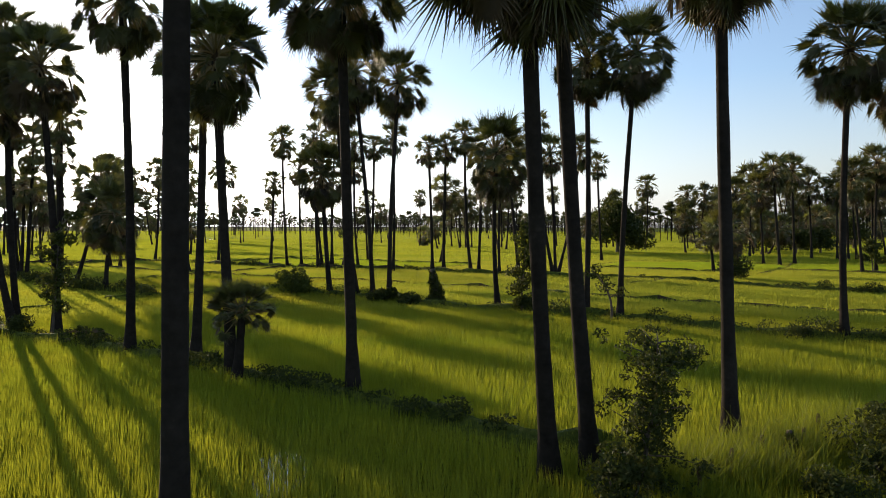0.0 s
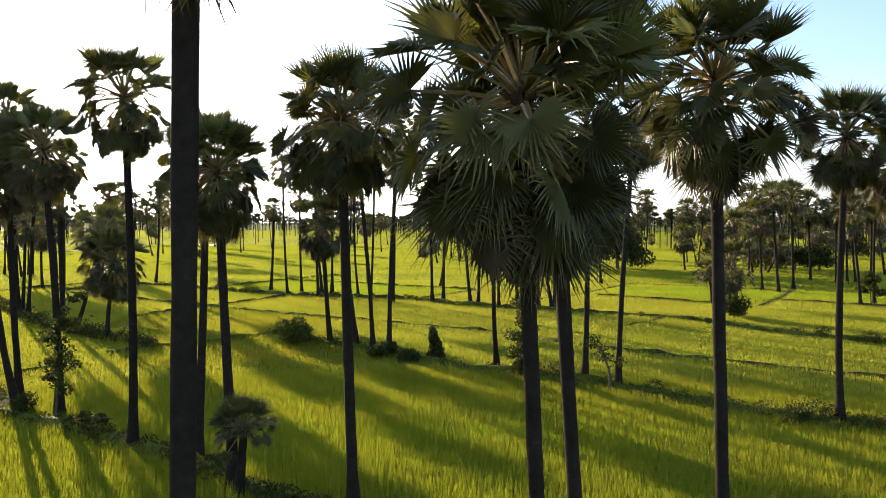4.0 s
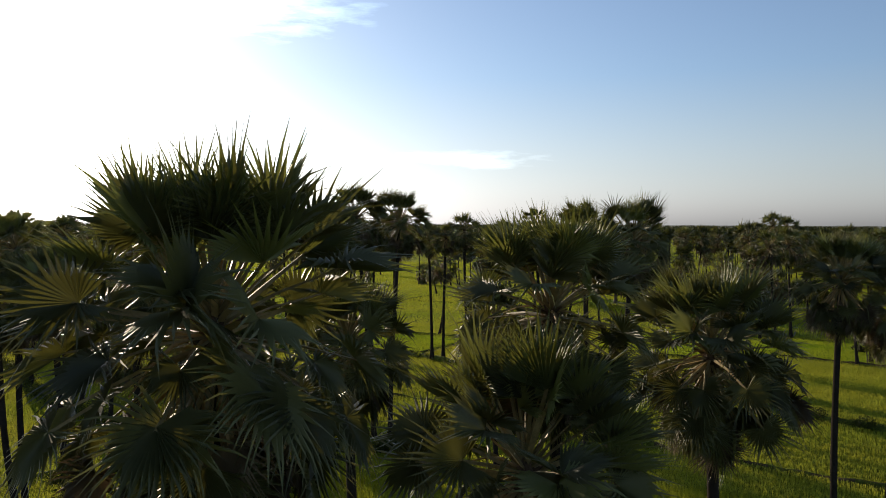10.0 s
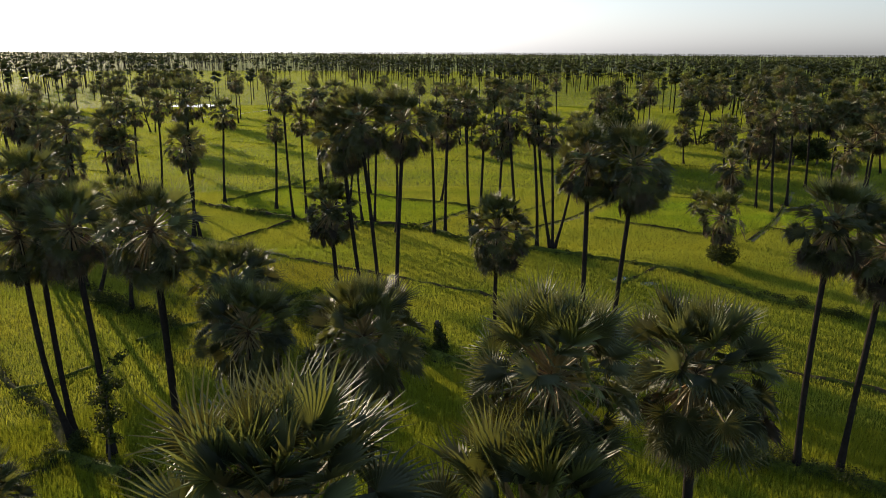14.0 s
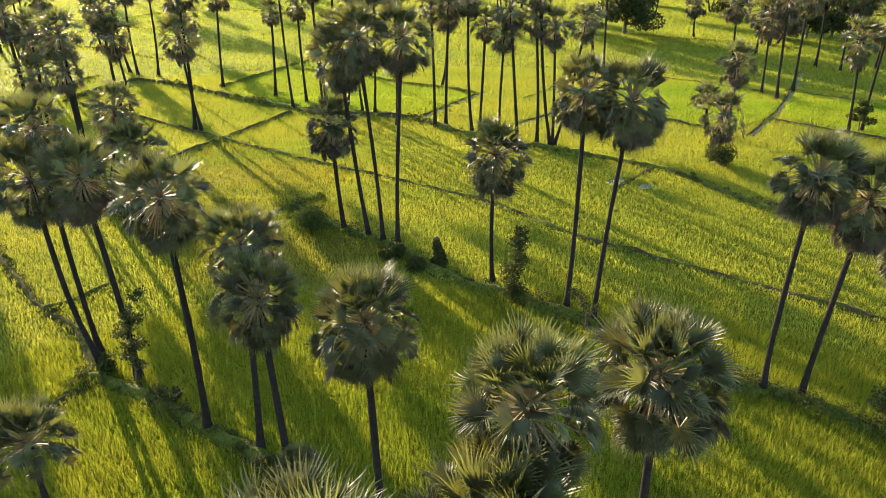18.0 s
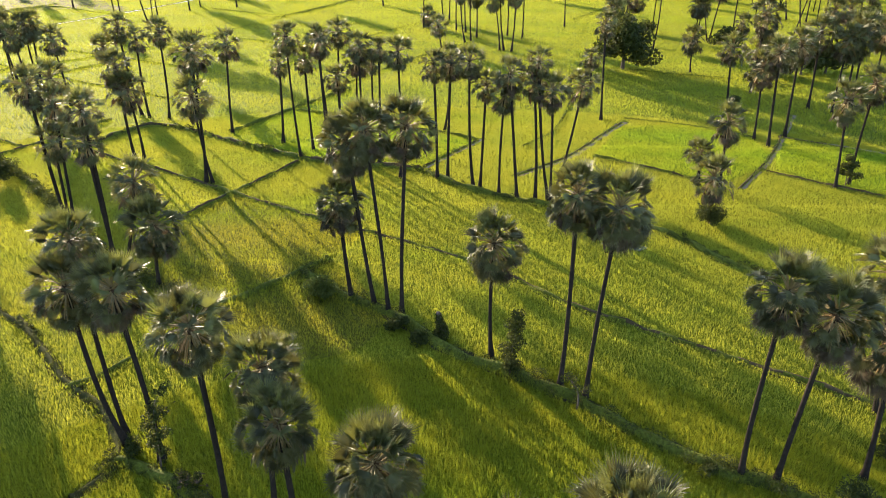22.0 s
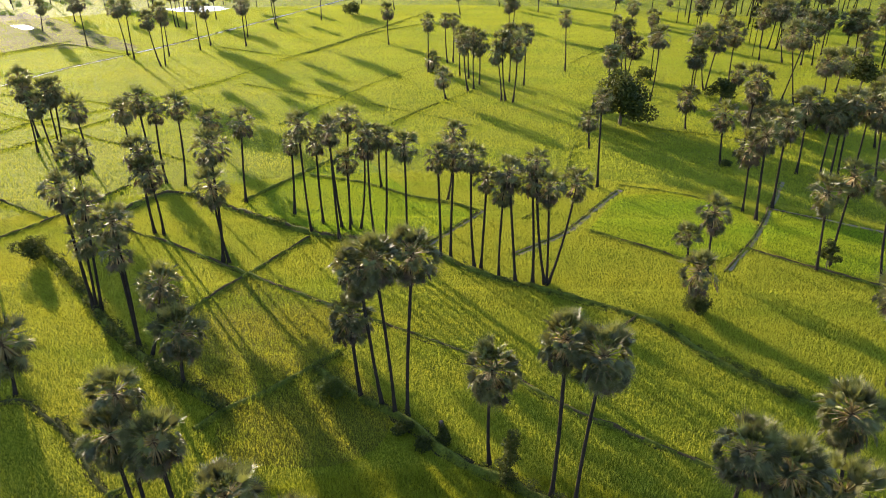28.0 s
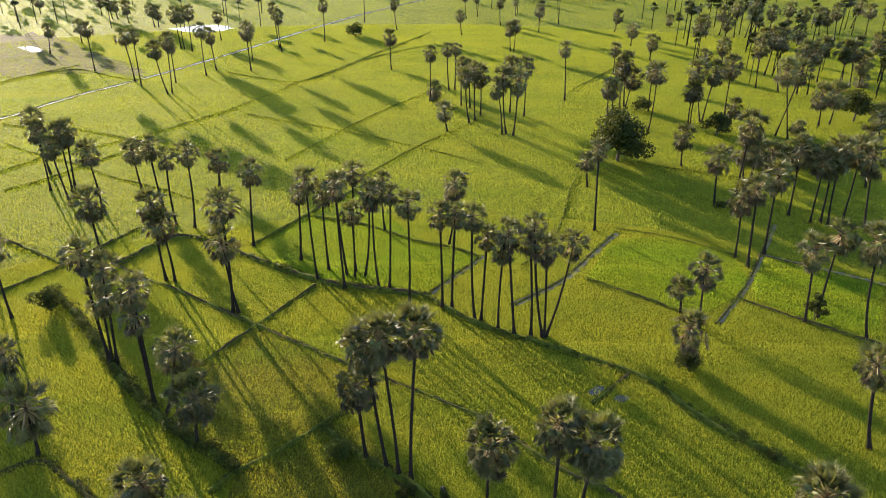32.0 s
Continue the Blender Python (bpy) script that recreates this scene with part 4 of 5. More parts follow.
wet_lines, wet_areas = [], []
for points, w in edge_lines:
    strip("dike_edge", points, w, -0.008, WET_EARTH, "dark wet earth along the foot of a dike", "earth", "dike edges")
CANAL = [(-126, 150), (-110.2, 164.5), (-103.8, 185.3), (-92.7, 203.3), (-78.0, 234.2), (-59.9, 278.8), (-40.9, 322.5), (-15.3, 365.5)]
ob, line = strip("canal_bank", CANAL, 1.05, 0.015, WET_EARTH, "bare muddy bank along a narrow canal", "bank")
wet_lines.append((line, 0.8))
ob, line = strip("canal", CANAL, 0.22, 0.03, WATER, "narrow canal of still water reflecting the sky", "canal")
for label, points in DIKES:
    if label in PATHS:
        shift = [(x + 0.65, y + 0.35) for x, y in points]
        ob, line = strip("ditch", shift, PATHS[label], 0.012, WET_MUD, "shallow wet ditch beside a field dike", "ditch", "field ditches")
        wet_lines.append((line, PATHS[label] + 0.22))
for name, outline, mat, label in (
        ("mud_flat", [(-175, 262), (-158, 272), (-134, 252), (-96, 217), (-91, 207), (-117, 217), (-135, 197)], FALLOW, "brown muddy fallow field with shallow pools"),
        ("pool", [(-111.3, 282.2), (-104.6, 292.3), (-86.8, 289.9), (-89.3, 279.1), (-100.4, 276.1)], WATER, "flooded field of still water reflecting the sky"),
        ("pool", [(-150.8, 246.4), (-146.6, 248.5), (-139.1, 241.7), (-140.6, 237.2)], WATER, "shallow pool on the brown fallow field"),
        ("puddle", [(16.1, 65.4), (17.7, 67.1), (18.6, 66.6), (16.9, 64.5)], WATER, "small puddle beside the dike crossing"),
        ("puddle", [(-4.1, 16.2), (-3.5, 16.9), (-2.8, 15.8), (-2.6, 14.2), (-3.3, 13.4), (-3.9, 14.4)], WATER, "shallow water between thin rice plants"),
        ("puddle", [(18.9, 64.5), (20.0, 65.2), (21.2, 64.8), (20.4, 64.0), (19.1, 63.8)], WATER, "small puddle among thin rice")):
    patch(name, outline, 0.02 if mat is FALLOW else 0.035, mat, label, "mud" if mat is FALLOW else "water", 0.35)
    wet_areas.append(outline)


# ---- rice, weeds: blades of grass ----
def blades(name, spots, heights, widths, per, mat, seed, spread, spread_out=False, bend=0.45):
    """Upright blades, bent outwards, in tufts at the spots; one mesh."""
    r = np.random.default_rng(seed)
    n = len(spots) * per
    base = np.repeat(spots, per, axis=0) + r.normal(0, 1, (n, 3)) * np.array([1, 1, 0]) * np.repeat(spread, per)[:, None]
    h = np.repeat(heights, per) * r.uniform(0.66, 1.14, n)
    w = np.repeat(widths, per) * r.uniform(0.7, 1.2, n)
    a = r.uniform(0, 2 * np.pi, n)
    out = np.stack([np.cos(a), np.sin(a), np.zeros(n)], 1)
    across = np.stack([-np.sin(a), np.cos(a), np.zeros(n)], 1) * w[:, None]
    lean = h * r.uniform(0.05, bend, n)
    tip = base + out * lean[:, None] + np.stack([np.zeros(n), np.zeros(n), h], 1)
    V = np.stack([base - across, base + across, tip], 1)
    if spread_out:   # half of the pieces are clumps that widen upwards
        k = n // 2
        V[:k] = np.stack([tip[:k] - across[:k], base[:k], tip[:k] + across[:k]], 1)
    V = V.reshape(-1, 3)
    Fc = np.arange(3 * n).reshape(-1, 3)
    return new(name, mesh_of(name, V, Fc, [mat]))


rng = np.random.default_rng(5)


def wedge(r0, r1, spacing, half=44.0):
    """Evenly planted, slightly jittered spots on the fields between two distances from the start, within half degrees of ahead."""
    x, y = np.meshgrid(np.arange(-r1, r1, spacing), np.arange(0, r1, spacing))
    x, y = (v.ravel() + rng.uniform(-0.45, 0.45, v.size) * spacing for v in (x, y))
    r, a = np.hypot(x, y), np.abs(np.arctan2(x, y))
    ok = (r > r0) & (r < r1) & (a < radians(half))
    return np.stack([x[ok], y[ok], np.full(ok.sum(), -0.04)], 1)


def inside(outline, pts):
    ok = np.zeros(len(pts), bool)
    for (x0, y0), (x1, y1) in zip(outline, list(outline[1:]) + [outline[0]]):
        cut = (pts[:, 1] > y0) != (pts[:, 1] > y1)
        ok ^= cut & (pts[:, 0] < (x1 - x0) * (pts[:, 1] - y0) / (y1 - y0 + 1e-9) + x0)
    return ok


def far_from(line, width, pts):
    """Which points lie clear of a line."""
    keep = np.ones(len(pts), bool)
    lo, hi = line.min(axis=0) - width, line.max(axis=0) + width
    near = np.where((pts[:, 0] > lo[0]) & (pts[:, 0] < hi[0]) & (pts[:, 1] > lo[1]) & (pts[:, 1] < hi[1]))[0]
    for some in np.array_split(near, max(1, len(near) // 4000)):
        d = np.full(len(some), 1e9)
        for p in line:
            d = np.minimum(d, (pts[some, 0] - p[0]) ** 2 + (pts[some, 1] - p[1]) ** 2)
        keep[some] = d > width * width
    return keep


FRESH = [
    [(20.2, 92.1), (26.9, 105.3), (36.2, 106.7), (45.2, 100.0), (44.8, 92.7), (41.5, 87.7), (33.8, 81.7), (28.5, 86.1), (24.2, 89.3)],
    [(49.8, 100.1), (54.8, 97.1), (64.2, 91.7), (56.7, 77.6), (50.6, 80.3), (43.2, 87.0), (46.0, 93.6)],
    [(-32.3, 100.2), (-24.3, 114.0), (-17.5, 125.4), (-5.6, 103.1), (4.5, 98.4), (-3.6, 86.8), (-16.1, 88.9), (-27.9, 94.7)],
]
RIPE = [
    [(-21.4, 52.2), (-18.0, 54.5), (-11.6, 61.4), (-4.2, 51.3), (-8.1, 44.3), (-21.2, 45.3)],
    [(-25.8, 77.7), (-8.7, 67.3), (-11.7, 61.8), (-18.0, 54.6), (-21.5, 52.5), (-26.4, 55.6), (-30.5, 63.6), (-30.9, 69.3)],
]
for outline in FRESH:
    patch("rice_field", outline, -0.005, FIELD_FRESH, "field of fresh bright green rice between dikes", "rice field")
for outline in RIPE:
    patch("rice_field", outline, -0.005, FIELD_DRY, "field of ripening yellowish rice between dikes", "rice field")

for r0, r1, spacing, h, w, per, spread in ((8, 45, 0.18, 0.54, 0.0125, 8, 0.06), (45, 115, 0.225, 0.42, 0.014, 6, 0.1), (115, 300, 0.52, 0.42, 0.03, 6, 0.24), (300, 800, 1.8, 0.42, 0.1, 4, 0.8)):
    s = wedge(r0, r1, spacing, 47.0 if r0 < 40 else 43.0 if r0 < 100 else 40.0)
    for line, width in wet_lines:
        s = s[far_from(line, width, s)]
    for label, line, width in dike_lines:
        s = s[far_from(line, width + (0.03 if label.startswith("back") else 0.12), s)]
    for outline in wet_areas:
        s = s[~inside(outline, s) | (rng.random(len(s)) < (0.85 if outline[0][1] < 20 else 0.5 if outline[0][0] < -170 else 0.45 if 10 < outline[0][0] < 30 else 0.0))]
    kind = np.zeros(len(s), int)
    for k, some in ((1, FRESH), (2, RIPE)):
        for outline in some:
            kind[inside(outline, s)] = k
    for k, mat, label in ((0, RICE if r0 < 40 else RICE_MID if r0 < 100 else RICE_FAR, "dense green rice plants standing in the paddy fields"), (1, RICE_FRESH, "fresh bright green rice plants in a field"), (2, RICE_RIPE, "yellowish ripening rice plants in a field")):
        q = s[kind == k]
        if len(q) > 10:
            one = np.ones(len(q))
            rows = np.sin((0.46 * q[:, 0] + 0.89 * q[:, 1]) * 3.9 + 1.5 * np.sin(q[:, 0] * 0.11) + np.sin(q[:, 1] * 0.23))
            tall = h * (0.95 + 0.12 * np.sin(q[:, 0] * 0.21 + 1.3 * np.sin(q[:, 1] * 0.13)) * np.sin(q[:, 1] * 0.17) + 0.055 * rows)
            tagged(blades("rice_crop", q, tall, w * one, per, mat, int(r0) + k, spread * one, r0 > 40), label, "rice", kind="stuff")

spots, tall, wide = [], [], []
for label, line, width in dike_lines:
    lush = label in ("main", "second", "ridge", "row_left", "tall_left", "lower_b")
    for p in line:
        far = math.hypot(*p)
        for _ in range((9 if lush else 4 if label in WORN else 7) if far < 110 else 2):
            u, z = rng.normal(0, 0.6), WIDE.get(label, (0, 0.34))[1] * rng.uniform(0.3, 0.9)
            spots.append((p[0] + u * width, p[1] + rng.normal(0, 0.5), z - 0.05))
            tall.append((0.45 if lush else 0.27) * rng.uniform(0.4, 1.2) * (0.6 + 1.6 * max(0.0, noise.noise((p[0] * 0.3, p[1] * 0.3, 8.1)))))
            wide.append(0.016 if far < 45 else 0.03 if far < 110 else 0.09)
tagged(blades("dike_weeds", np.array(spots), np.array(tall), np.array(wide), 6, WEED, 77, np.full(len(spots), 0.1)), "rough grass and weeds growing along the dikes", "weeds", kind="stuff")


# ---- shrubs and broadleaved trees ----
def leaf_cloud(centres, radii, count, size, seed, flat=0.8):
    """Small pointed leaves scattered through overlapping clumps; vertices and triangles."""
    r = np.random.default_rng(seed)
    C, R = np.array(centres, float), np.array(radii, float)
    pick = r.choice(len(C), count, p=R ** 2 / (R ** 2).sum())
    d = r.normal(0, 1, (count, 3))
    d /= np.linalg.norm(d, axis=1, keepdims=True)
    pos = C[pick] + d * (R[pick] * r.uniform(0.35, 1.0, count) ** 0.6)[:, None] * np.array([1, 1, flat])
    a = r.normal(0, 1, (count, 3)) + np.array([0, 0, -0.4])
    a /= np.linalg.norm(a, axis=1, keepdims=True)
    b = np.cross(a, r.normal(0, 1, (count, 3)))
    b /= np.linalg.norm(b, axis=1, keepdims=True)
    ln = size * r.uniform(0.6, 1.3, count)
    V = np.stack([pos - a * ln[:, None], pos + b * ln[:, None] * 0.42, pos + a * ln[:, None], pos - b * ln[:, None] * 0.42], 1).reshape(-1, 3)
    return V, np.arange(4 * count).reshape(-1, 4)


def shrub(name, x, y, r, h, label, leaves=900, size=0.09, seed=1, clumps=6, mat=None, stems=4, category="shrub"):
    """A shrub: several stems from one foot, each ending in a clump of leaves."""
    g = random.Random(seed)
    ob = tagged(new(name), label, category)
    ob.location = (x, y, 0)
    centres, radii = [], []
    for i in range(clumps):
        a, f = g.uniform(0, 6.283), g.uniform(0.1, 0.75)
        centres.append((math.cos(a) * r * f, math.sin(a) * r * f, h * g.uniform(0.25, 0.72)))
        radii.append(r * g.uniform(0.35, 0.6))
    for i in range(stems):
        c = Vector(centres[i % clumps])
        V, Fc = tube([(g.uniform(-0.08, 0.08), g.uniform(-0.08, 0.08), -0.1), c * 0.5 + Vector((0.06 * g.random(), 0, 0)), c], [0.035 * h ** 0.5, 0.025 * h ** 0.5, 0.008], 5)
        part("stem", mesh_of("stem", V, Fc, [BARK], smooth=True), ob)
    for i in range(clumps):
        V, Fc = leaf_cloud([centres[i]], [radii[i]], max(40, leaves // clumps), size, seed * 31 + i)
        V[:, 2] = np.maximum(V[:, 2], -0.02)
        part("foliage", mesh_of("foliage", V, Fc, [mat or SHRUB]), ob)
    return ob


def tree(name, x, y, h, r, label, leaves=2500, size=0.16, seed=1, limbs=6, lean=(0, 0), low=0.35, thick=0.09, category="tree", clump=0.42, airy=False):
    """A broadleaved tree: a tapered trunk, limbs, and a clump of leaves at each limb."""
    g = random.Random(seed)
    ob = tagged(new(name), label, category)
    ob.location = (x, y, 0)
    pts = [(lean[0] * s * s + 0.1 * math.sin(5 * s + seed), lean[1] * s * s, h * 0.85 * s - (0.1 if s == 0 else 0)) for s in (0, 0.2, 0.4, 0.6, 0.8, 1)]
    V, Fc = tube(pts, [thick * k for k in (1.5, 1.0, 0.85, 0.65, 0.45, 0.2)], 8, g, 0.08)
    part("trunk", mesh_of("trunk", V, Fc, [BARK], smooth=True), ob)
    for i in range(limbs):
        s = low + (0.97 - low) * (i + 0.5) / limbs
        k = min(4, int(s * 5))
        p = Vector(pts[k]).lerp(Vector(pts[k + 1]), s * 5 - k)
        a = i * 2.4 + g.uniform(-0.5, 0.5)
        reach = r * g.uniform(0.35, 1.0) * (1.1 if s > 0.72 else 0.8) if airy else r * (1.15 - 0.75 * (s - low) / (1 - low)) * g.uniform(0.55, 0.95)
        e = p + Vector((math.cos(a) * reach, math.sin(a) * reach, reach * (g.uniform(-0.25, 0.75) if airy else g.uniform(0.1, 0.5))))
        V, Fc = tube([p, p.lerp(e, 0.5) + Vector((0, 0, 0.06 * reach)), e], [thick * 0.5, thick * 0.3, thick * 0.1], 5)
        part("branch", mesh_of("branch", V, Fc, [BARK], smooth=True), ob)
        if airy:   # loose uneven sprays along the whole branch
            tips = [p.lerp(e, g.uniform(0.2, 1.1)) + Vector((g.gauss(0, 0.13), g.gauss(0, 0.13), g.gauss(-0.02, 0.1))) * r for _ in range(9)]
            V, Fc = leaf_cloud(tips, [r * clump * g.uniform(0.4, 1.2) for _ in tips], leaves // limbs, size, seed * 53 + i, 0.65)
        else:
            V, Fc = leaf_cloud([e, p.lerp(e, 0.6)], [r * clump, r * clump * 0.8], leaves // limbs, size, seed * 53 + i, 0.7)
        part("foliage", mesh_of("foliage", V, Fc, [SHRUB]), ob)
    return ob


tree("tree", 4.3, 14.0, 3.8, 1.25, "slim broadleaved sapling with layered dark leaves before the palms", 8500, 0.05, 4, 30, (0.1, 0), 0.1, 0.045, clump=0.17, airy=True)
shrub("shrub", 3.5, 13.0, 0.8, 1.4, "dark leafy shrub at the foot of the leaning palm", 2200, 0.06, 5, 8)
shrub("shrub", 9.8, 15.5, 1.0, 1.8, "dense dark shrub beside the grassy bank", 2600, 0.06, 6, 9)
shrub("shrub", 7.9, 13.6, 0.9, 0.7, "low dark shrub on the shaded bank", 1800, 0.06, 33, 7)
shrub("shrub", 9.4, 14.4, 0.9, 0.9, "low dark shrub on the shaded bank", 1800, 0.06, 34, 7)
shrub("shrub", 2.2, 12.6, 0.5, 0.5, "low leafy shrub in the rice", 900, 0.06, 7, 5)
shrub("shrub", -11.4, 54.2, 1.5, 2.5, "rounded green bush growing on the field dike", 3400, 0.12, 8, 12, BUSH)
shrub("shrub", -4.0, 49.4, 1.2, 1.2, "low dark bush below the palms on the dike", 1500, 0.12, 9, 6)
shrub("shrub", -2.1, 47.6, 1.1, 0.9, "low dark bush on the dike", 1200, 0.12, 10, 6)
shrub("shrub", -15.9, 31.8, 0.7, 0.9, "weedy bush at the foot of a palm", 900, 0.09, 11, 5)
shrub("shrub", -9.0, 26.4, 0.8, 0.8, "weedy bush at the foot of a palm", 900, 0.08, 12, 5)
shrub("shrub", -20.6, 34.4, 0.9, 1.1, "creeper-grown bush at the foot of a palm", 1000, 0.09, 13, 6)
shrub("shrub", 4.9, 43.0, 0.9, 1.3, "low bush on the dike below the slim tree", 900, 0.1, 14, 5)
shrub("shrub", 29.1, 70.6, 1.7, 2.8, "dense dark bush at the foot of young palms", 2400, 0.14, 35, 12)
shrub("shrub", -55.6, 81.7, 2.2, 3.6, "rounded dark bush standing on a dike", 1600, 0.2, 15, 8)
shrub("shrub", 49.1, 180.1, 3.0, 3.6, "low dark bush on the meadow", 900, 0.3, 16, 6)
shrub("shrub", 49.2, 118.8, 1.2, 1.4, "small bush beside a palm", 500, 0.2, 17, 5)
shrub("shrub", -37.5, 273.6, 4.2, 4.6, "round dark bush beside the canal", 900, 0.45, 18, 7)
shrub("shrub", 81.7, 161.9, 2.2, 2.8, "small round bush on the meadow", 600, 0.3, 19, 5)
shrub("shrub", 24.5, 29.7, 1.4, 2.6, "leafy bush beside the field dike", 1800, 0.1, 20, 8)
shrub("shrub", 29.1, 34.8, 1.2, 2.0, "leafy bush below the leaning palms", 1200, 0.1, 21, 6)
shrub("shrub", 17.0, 33.2, 0.8, 0.7, "low weeds at the foot of a palm", 700, 0.09, 22, 5)
tree("tree", 5.0, 43.2, 6.7, 0.75, "slim tree wrapped in creepers on the dike", 2600, 0.12, 23, 12, (0.1, 0), 0.12, 0.06, clump=0.8)
tree("tree", 9.6, 39.3, 3.8, 0.8, "small bent tree with sparse leaves on the dike", 420, 0.1, 24, 6, (-1.3, 0), 0.4, 0.07, clump=0.5)
tree("tree", -18.2, 33.0, 6.8, 1.2, "tall thin sapling with sparse dark leaves beside a palm", 1500, 0.12, 25, 12, (0.7, 0), 0.25, 0.05, clump=0.3, airy=True)
tree("tree", 35.1, 143.0, 11.1, 5.6, "large dark broadleaved tree beside the palms", 5200, 0.42, 26, 12, (-0.5, 0), 0.16, 0.3, clump=0.5)
tree("tree", 49.5, 81.5, 4.5, 1.5, "small leafy tree below the palms", 1300, 0.18, 27, 7, (0, 0), 0.25, 0.07)
tree("tree", 63.5, 139.1, 5.8, 3.0, "dense dark broadleaved tree at the edge of the wood", 2000, 0.32, 28, 8, (0, 0), 0.2, 0.2, clump=0.55)
tree("tree", 69.5, 139.4, 5.2, 3.0, "low dark broadleaved tree at the edge of the wood", 2000, 0.32, 29, 8, (0, 0), 0.2, 0.2, clump=0.55)
tree("tree", 62.2, 161.1, 5.5, 3.0, "dark round tree among palms", 1600, 0.34, 30, 8, (0, 0), 0.2, 0.2, clump=0.55)
tree("tree", 100.6, 173.8, 8.0, 3.6, "dark broadleaved tree among palms", 1800, 0.4, 31, 8, (0, 0), 0.2, 0.22, clump=0.55)
tree("tree", 75.0, 141.0, 5.5, 3.0, "dark broadleaved tree at the edge of the wood", 1800, 0.34, 32, 8, (0, 0), 0.2, 0.2, clump=0.55)


def overgrowth(label, line, lo, hi, tall, seed):
    """Low leafy creepers and weeds over a stretch of a dike, one mesh."""
    g = random.Random(seed)
    centres, radii = [], []
    for p in line:
        if lo < p[0] < hi:
            for _ in range(2):
                r = g.uniform(0.22, 0.5) * tall * (0.6 + 0.8 * abs(noise.noise((p[0] * 0.25, p[1] * 0.25, seed))) * 2)
                centres.append((p[0] + g.gauss(0, 0.3), p[1] + g.gauss(0, 0.3), 0.2 + r * 0.5))
                radii.append(r)
    V, Fc = leaf_cloud(centres, radii, len(centres) * (110 if tall > 0.6 else 25), 0.11 if tall > 1.5 else 0.07, seed, 0.75)
    V[:, 2] = np.maximum(V[:, 2], -0.02)
    return tagged(new("creepers", mesh_of("creepers", V, Fc, [SHRUB])), label, "weeds", kind="stuff")


for label, line, width in dike_lines:
    if label == "main":
        overgrowth("dark creepers and weeds over the near dike", line, -24, 2, 1.1, 61)
    if label == "second":
        overgrowth("dark low creepers over the second dike", line, -14, 40, 1.4, 62)
    if label in ("lower", "corner"):
        overgrowth("patchy low weeds over a bare earth dike", line, -60, 14, 0.55, 64)
    if label == "row_left":
        overgrowth("dense dark undergrowth along the row of palms", line, -60, 14, 2.1, 65)
    if label in ("row", "ridge"):
        overgrowth("low weeds along a dike with palms", line, -60, 40, 1.0, 63)


def creeper_stump(x, y, h, r, label, seed):
    """A dead palm stump grown over with creepers: a leaning cone hidden under leaves."""
    g = random.Random(seed)
    ob = tagged(new("stump"), label, "stump")
    ob.location = (x, y, 0)
    pts = [(0, 0, -0.1), (0.05 * h, 0, 0.3 * h), (-0.04 * h, 0, 0.65 * h), (-0.09 * h, 0, h)]
    V, Fc = tube(pts, [r * 0.6, r * 0.4, r * 0.26, r * 0.2], 8, g, 0.15)
    part("trunk", mesh_of("trunk", V, Fc, [BARK], smooth=True), ob)
    line = [Vector(a).lerp(Vector(b), k / 3) for a, b in zip(pts, pts[1:]) for k in range(3)]
    V, Fc = leaf_cloud([(p.x, p.y, max(p.z, 0.2)) for p in line], [r * (1.0 - 0.6 * i / 8) for i in range(9)], 3200, 0.03 * h + 0.02, seed)
    V[:, 2] = np.maximum(V[:, 2], -0.02)
    part("foliage", mesh_of("foliage", V, Fc, [SHRUB]), ob, "dark creeper leaves")
    return ob


creeper_stump(-0.4, 48.1, 2.5, 0.75, "dead palm stump covered with dark creepers on the dike", 40)
creeper_stump(8.0, 15.7, 0.85, 0.28, "short creeper-covered stump on the grassy bank", 41)


def fence_post(x, y, h, lean):
    ob = tagged(new("fence_post"), "weathered grey wooden fence post standing in tall grass", "post", "old fence posts")
    ob.location = (x, y, 0)
    V, Fc = tube([(0, 0, -0.2), (lean * 0.5, 0, h * 0.5), (lean, 0, h * 0.9), (lean, 0.01, h)], [0.06, 0.055, 0.05, 0.03], 7, random.Random(int(x * 10)), 0.12)
    part("post", mesh_of("post", V, Fc, [BOOT], smooth=False), ob)


for x, y, h, lean in ((9.5, 17.5, 0.75, 0.02), (7.6, 16.2, 0.6, -0.05), (6.3, 14.9, 0.7, 0.03), (5.2, 13.7, 0.7, 0.0), (8.6, 16.5, 0.7, 0.06)):
    fence_post(x, y, h, lean)

bank = np.stack([rng.uniform(4.6, 11.5, 900), np.zeros(900), np.zeros(900)], 1)
bank[:, 1] = 11.2 + 0.62 * bank[:, 0] + rng.normal(0, 0.75, 900)
tagged(blades("tall_grass", bank, rng.uniform(0.5, 1.1, 900), np.full(900, 0.012), 9, WEED, 91, np.full(900, 0.09), False, 1.3), "long pale grass leaning over an old fence bank", "grass", kind="stuff")


def debris(x, y):
    ob = tagged(new("leaf_heap"), "heap of dry fallen palm leaves at the foot of a palm", "heap")
    ob.location = (x, y, 0)
    g = random.Random(9)
    for i in range(12):
        part("dry_leaf", LEAVES[1, g.randrange(1, 4)][3][2], ob, "", pose(g.uniform(-0.8, 0.8), g.uniform(-0.3, 0.3), 0.32 + 0.03 * i, g.uniform(-15, 15), g.uniform(-10, 15), g.uniform(0, 360)) @ Matrix.Scale(0.7, 4))


debris(-15.8, 31.6)

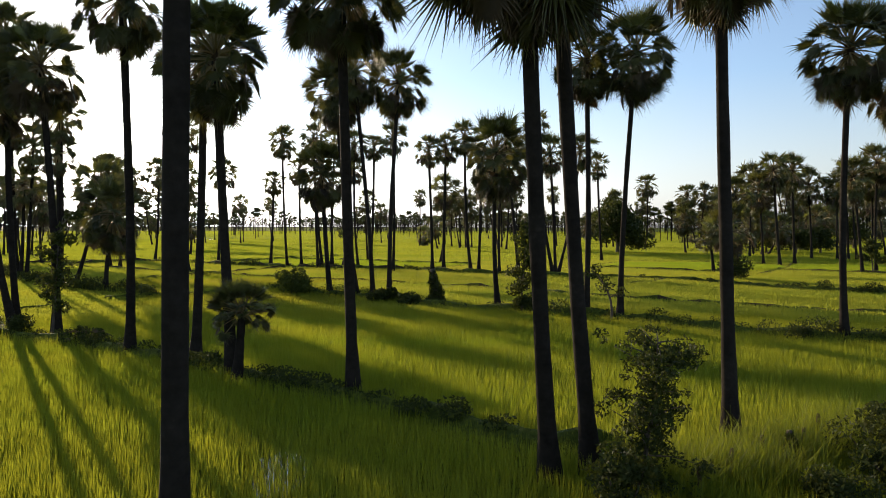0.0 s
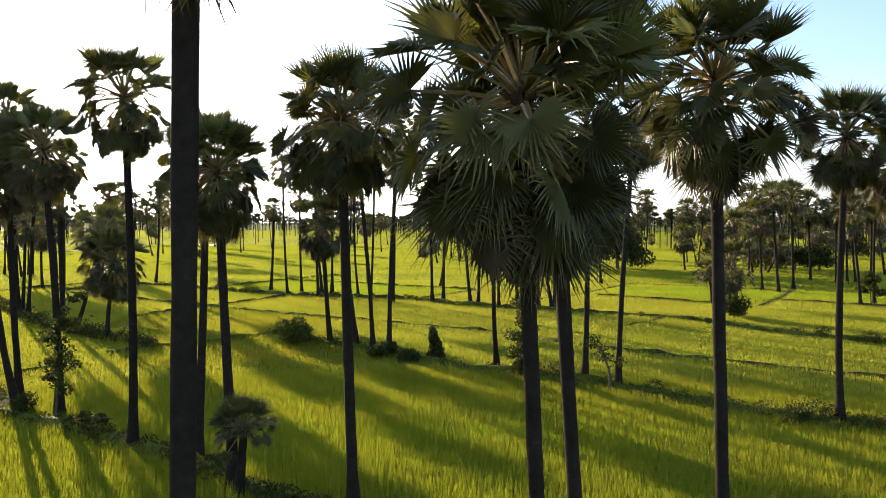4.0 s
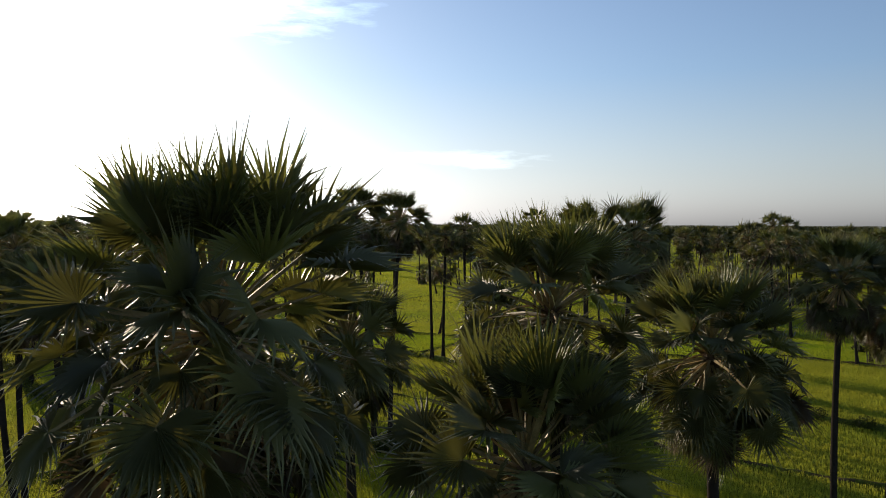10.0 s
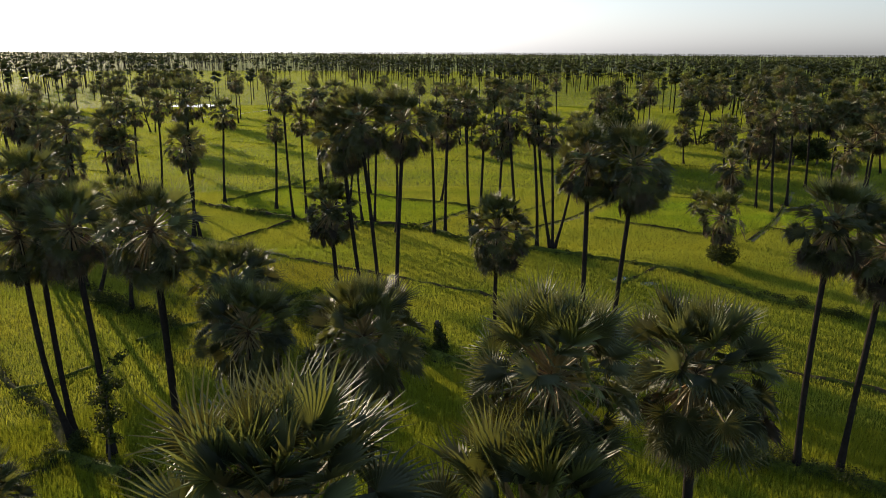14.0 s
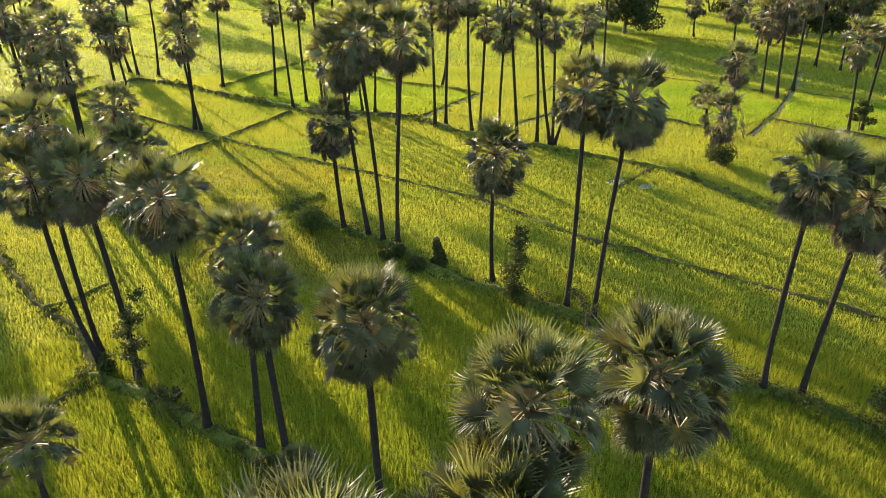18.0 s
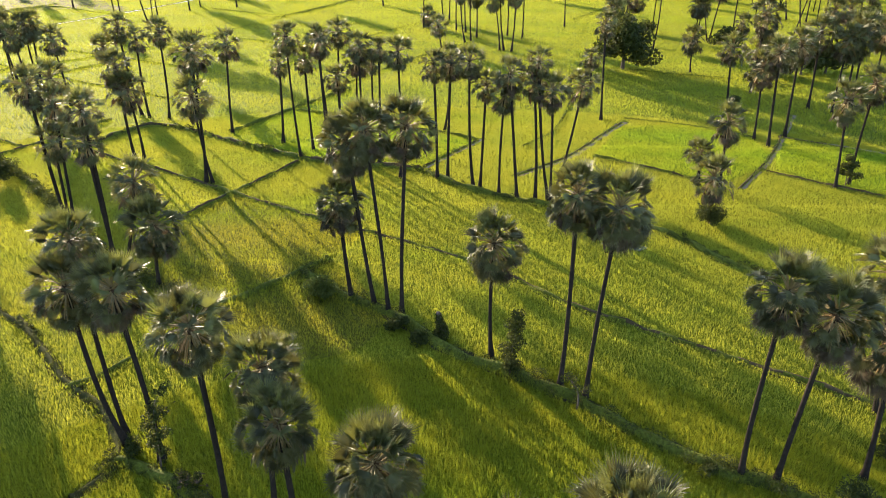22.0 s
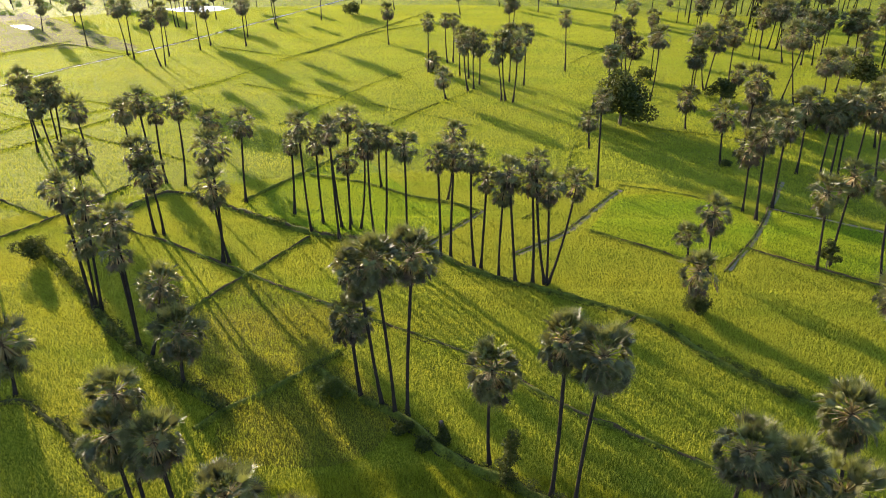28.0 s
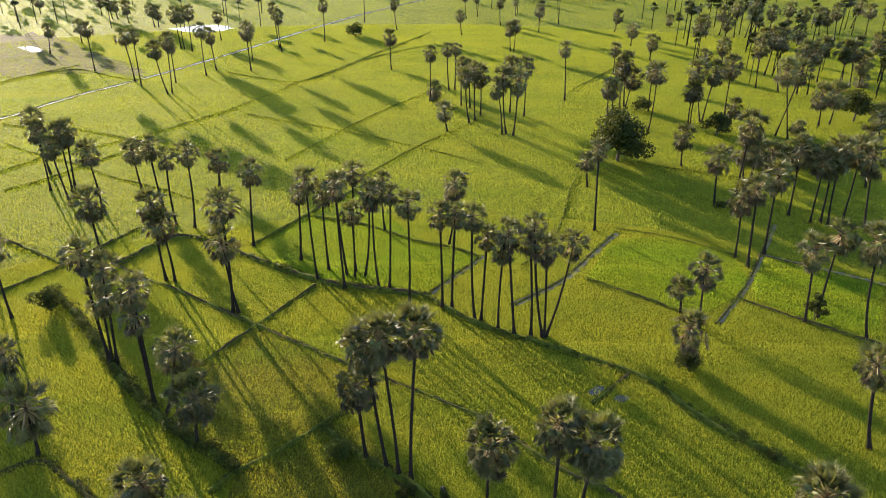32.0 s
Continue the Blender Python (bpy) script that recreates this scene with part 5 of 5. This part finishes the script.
# ---- the far palm wood ----
def far_palm_template(seed, fans, tips):
    g = random.Random(seed)
    V, Fc, M = [], [], []
    for w in ((0.015, 0), (0, 0.015)):
        b = len(V)
        V += [(-w[0], -w[1], 0), (w[0], w[1], 0), (w[0] * 0.7, w[1] * 0.7, 0.86), (-w[0] * 0.7, -w[1] * 0.7, 0.86)]
        Fc += [(b, b + 1, b + 2), (b, b + 2, b + 3)]
        M += [1, 1]
    for i in range(fans):
        e, a = radians(g.uniform(-75, 85)), i * 2.4 + g.uniform(-0.4, 0.4)
        d = Vector((math.cos(a) * math.cos(e), math.sin(a) * math.cos(e), math.sin(e)))
        c = Vector((0, 0, 0.87)) + d * 0.065
        side = d.cross(Vector((g.uniform(-0.4, 0.4), g.uniform(-0.4, 0.4), 1))).normalized()
        for t in range(tips):
            w = -1.0 + 2.0 * t / max(1, tips - 1)
            u = (d + side * w * 1.1).normalized()
            v = u.cross(d.cross(side)).normalized()
            b = len(V)
            V += [tuple(c - v * 0.042), tuple(c + v * 0.042), tuple(c + u * 0.125 * g.uniform(0.8, 1.15))]
            Fc.append((b, b + 1, b + 2))
            M.append(0)
    return np.array([tuple(v) for v in V], float), np.array(Fc), np.array(M)


def far_wood(name, spots, heights, templates, seed, label):
    """Many distant palms as one mesh."""
    r = np.random.default_rng(seed)
    Vs, Fs, Ms, base = [], [], [], 0
    which = r.integers(0, len(templates), len(spots))
    for k, (V, Fc, M) in enumerate(templates):
        p, h = spots[which == k], heights[which == k]
        a = r.uniform(0, 6.283, len(p))
        c, s, fat = np.cos(a)[:, None], np.sin(a)[:, None], h[:, None] * r.uniform(0.85, 1.2, len(p))[:, None]
        X = (V[:, 0] * c - V[:, 1] * s) * fat + p[:, :1]
        Y = (V[:, 0] * s + V[:, 1] * c) * fat + p[:, 1:2]
        Z = V[:, 2] * h[:, None] + 0 * X - 0.1
        Vs.append(np.stack([X, Y, Z], 2).reshape(-1, 3))
        Fs.append((Fc[None] + (np.arange(len(p)) * len(V))[:, None, None] + base).reshape(-1, 3))
        Ms.append(np.tile(M, len(p)))
        base += len(p) * len(V)
    ob = new(name, mesh_of(name, np.concatenate(Vs), np.concatenate(Fs), [FAR_LEAF, TRUNK], np.concatenate(Ms)))
    return tagged(ob, label, "palm wood", kind="stuff")


def wood_spots(r0, r1, count, lo=-43.0, hi=43.0, gaps=0.0, grain=0.008):
    """Spots in loose groves: thinned where a broad noise is low."""
    out = []
    while len(out) < count:
        r, a = math.sqrt(rng.uniform(r0 * r0, r1 * r1)), radians(rng.uniform(lo, hi))
        x, y = r * math.sin(a), r * math.cos(a)
        if noise.noise((x * grain, y * grain, 9.3)) > gaps + rng.uniform(-0.15, 0.15):
            out.append((x, y))
    return np.array(out)


FINE = [far_palm_template(k, 22, 5) for k in range(5)]
ROUGH = [far_palm_template(20 + k, 13, 3) for k in range(4)]
COARSE = [far_palm_template(40 + k, 8, 2) for k in range(3)]
for r0, r1, count, gaps, lo, hi, temp, label in (
        (215, 400, 80, -0.05, 14, 43, FINE, "palms of the wood beyond the meadow"),
        (300, 420, 60, -0.1, -43, 14, FINE, "scattered palms beyond the canal"),
        (400, 900, 2300, -0.08, -43, 43, ROUGH, "distant palms standing in loose groves"),
        (900, 2200, 5200, -0.2, -43, 43, COARSE, "far palm wood towards the horizon"),
        (2200, 4800, 7500, -0.4, -43, 43, COARSE, "hazy palm wood along the horizon")):
    p = wood_spots(r0, r1, count, lo, hi, gaps)
    far_wood("palm_wood", p, rng.uniform(9.5, 15.5, len(p)), temp, int(r0), label)
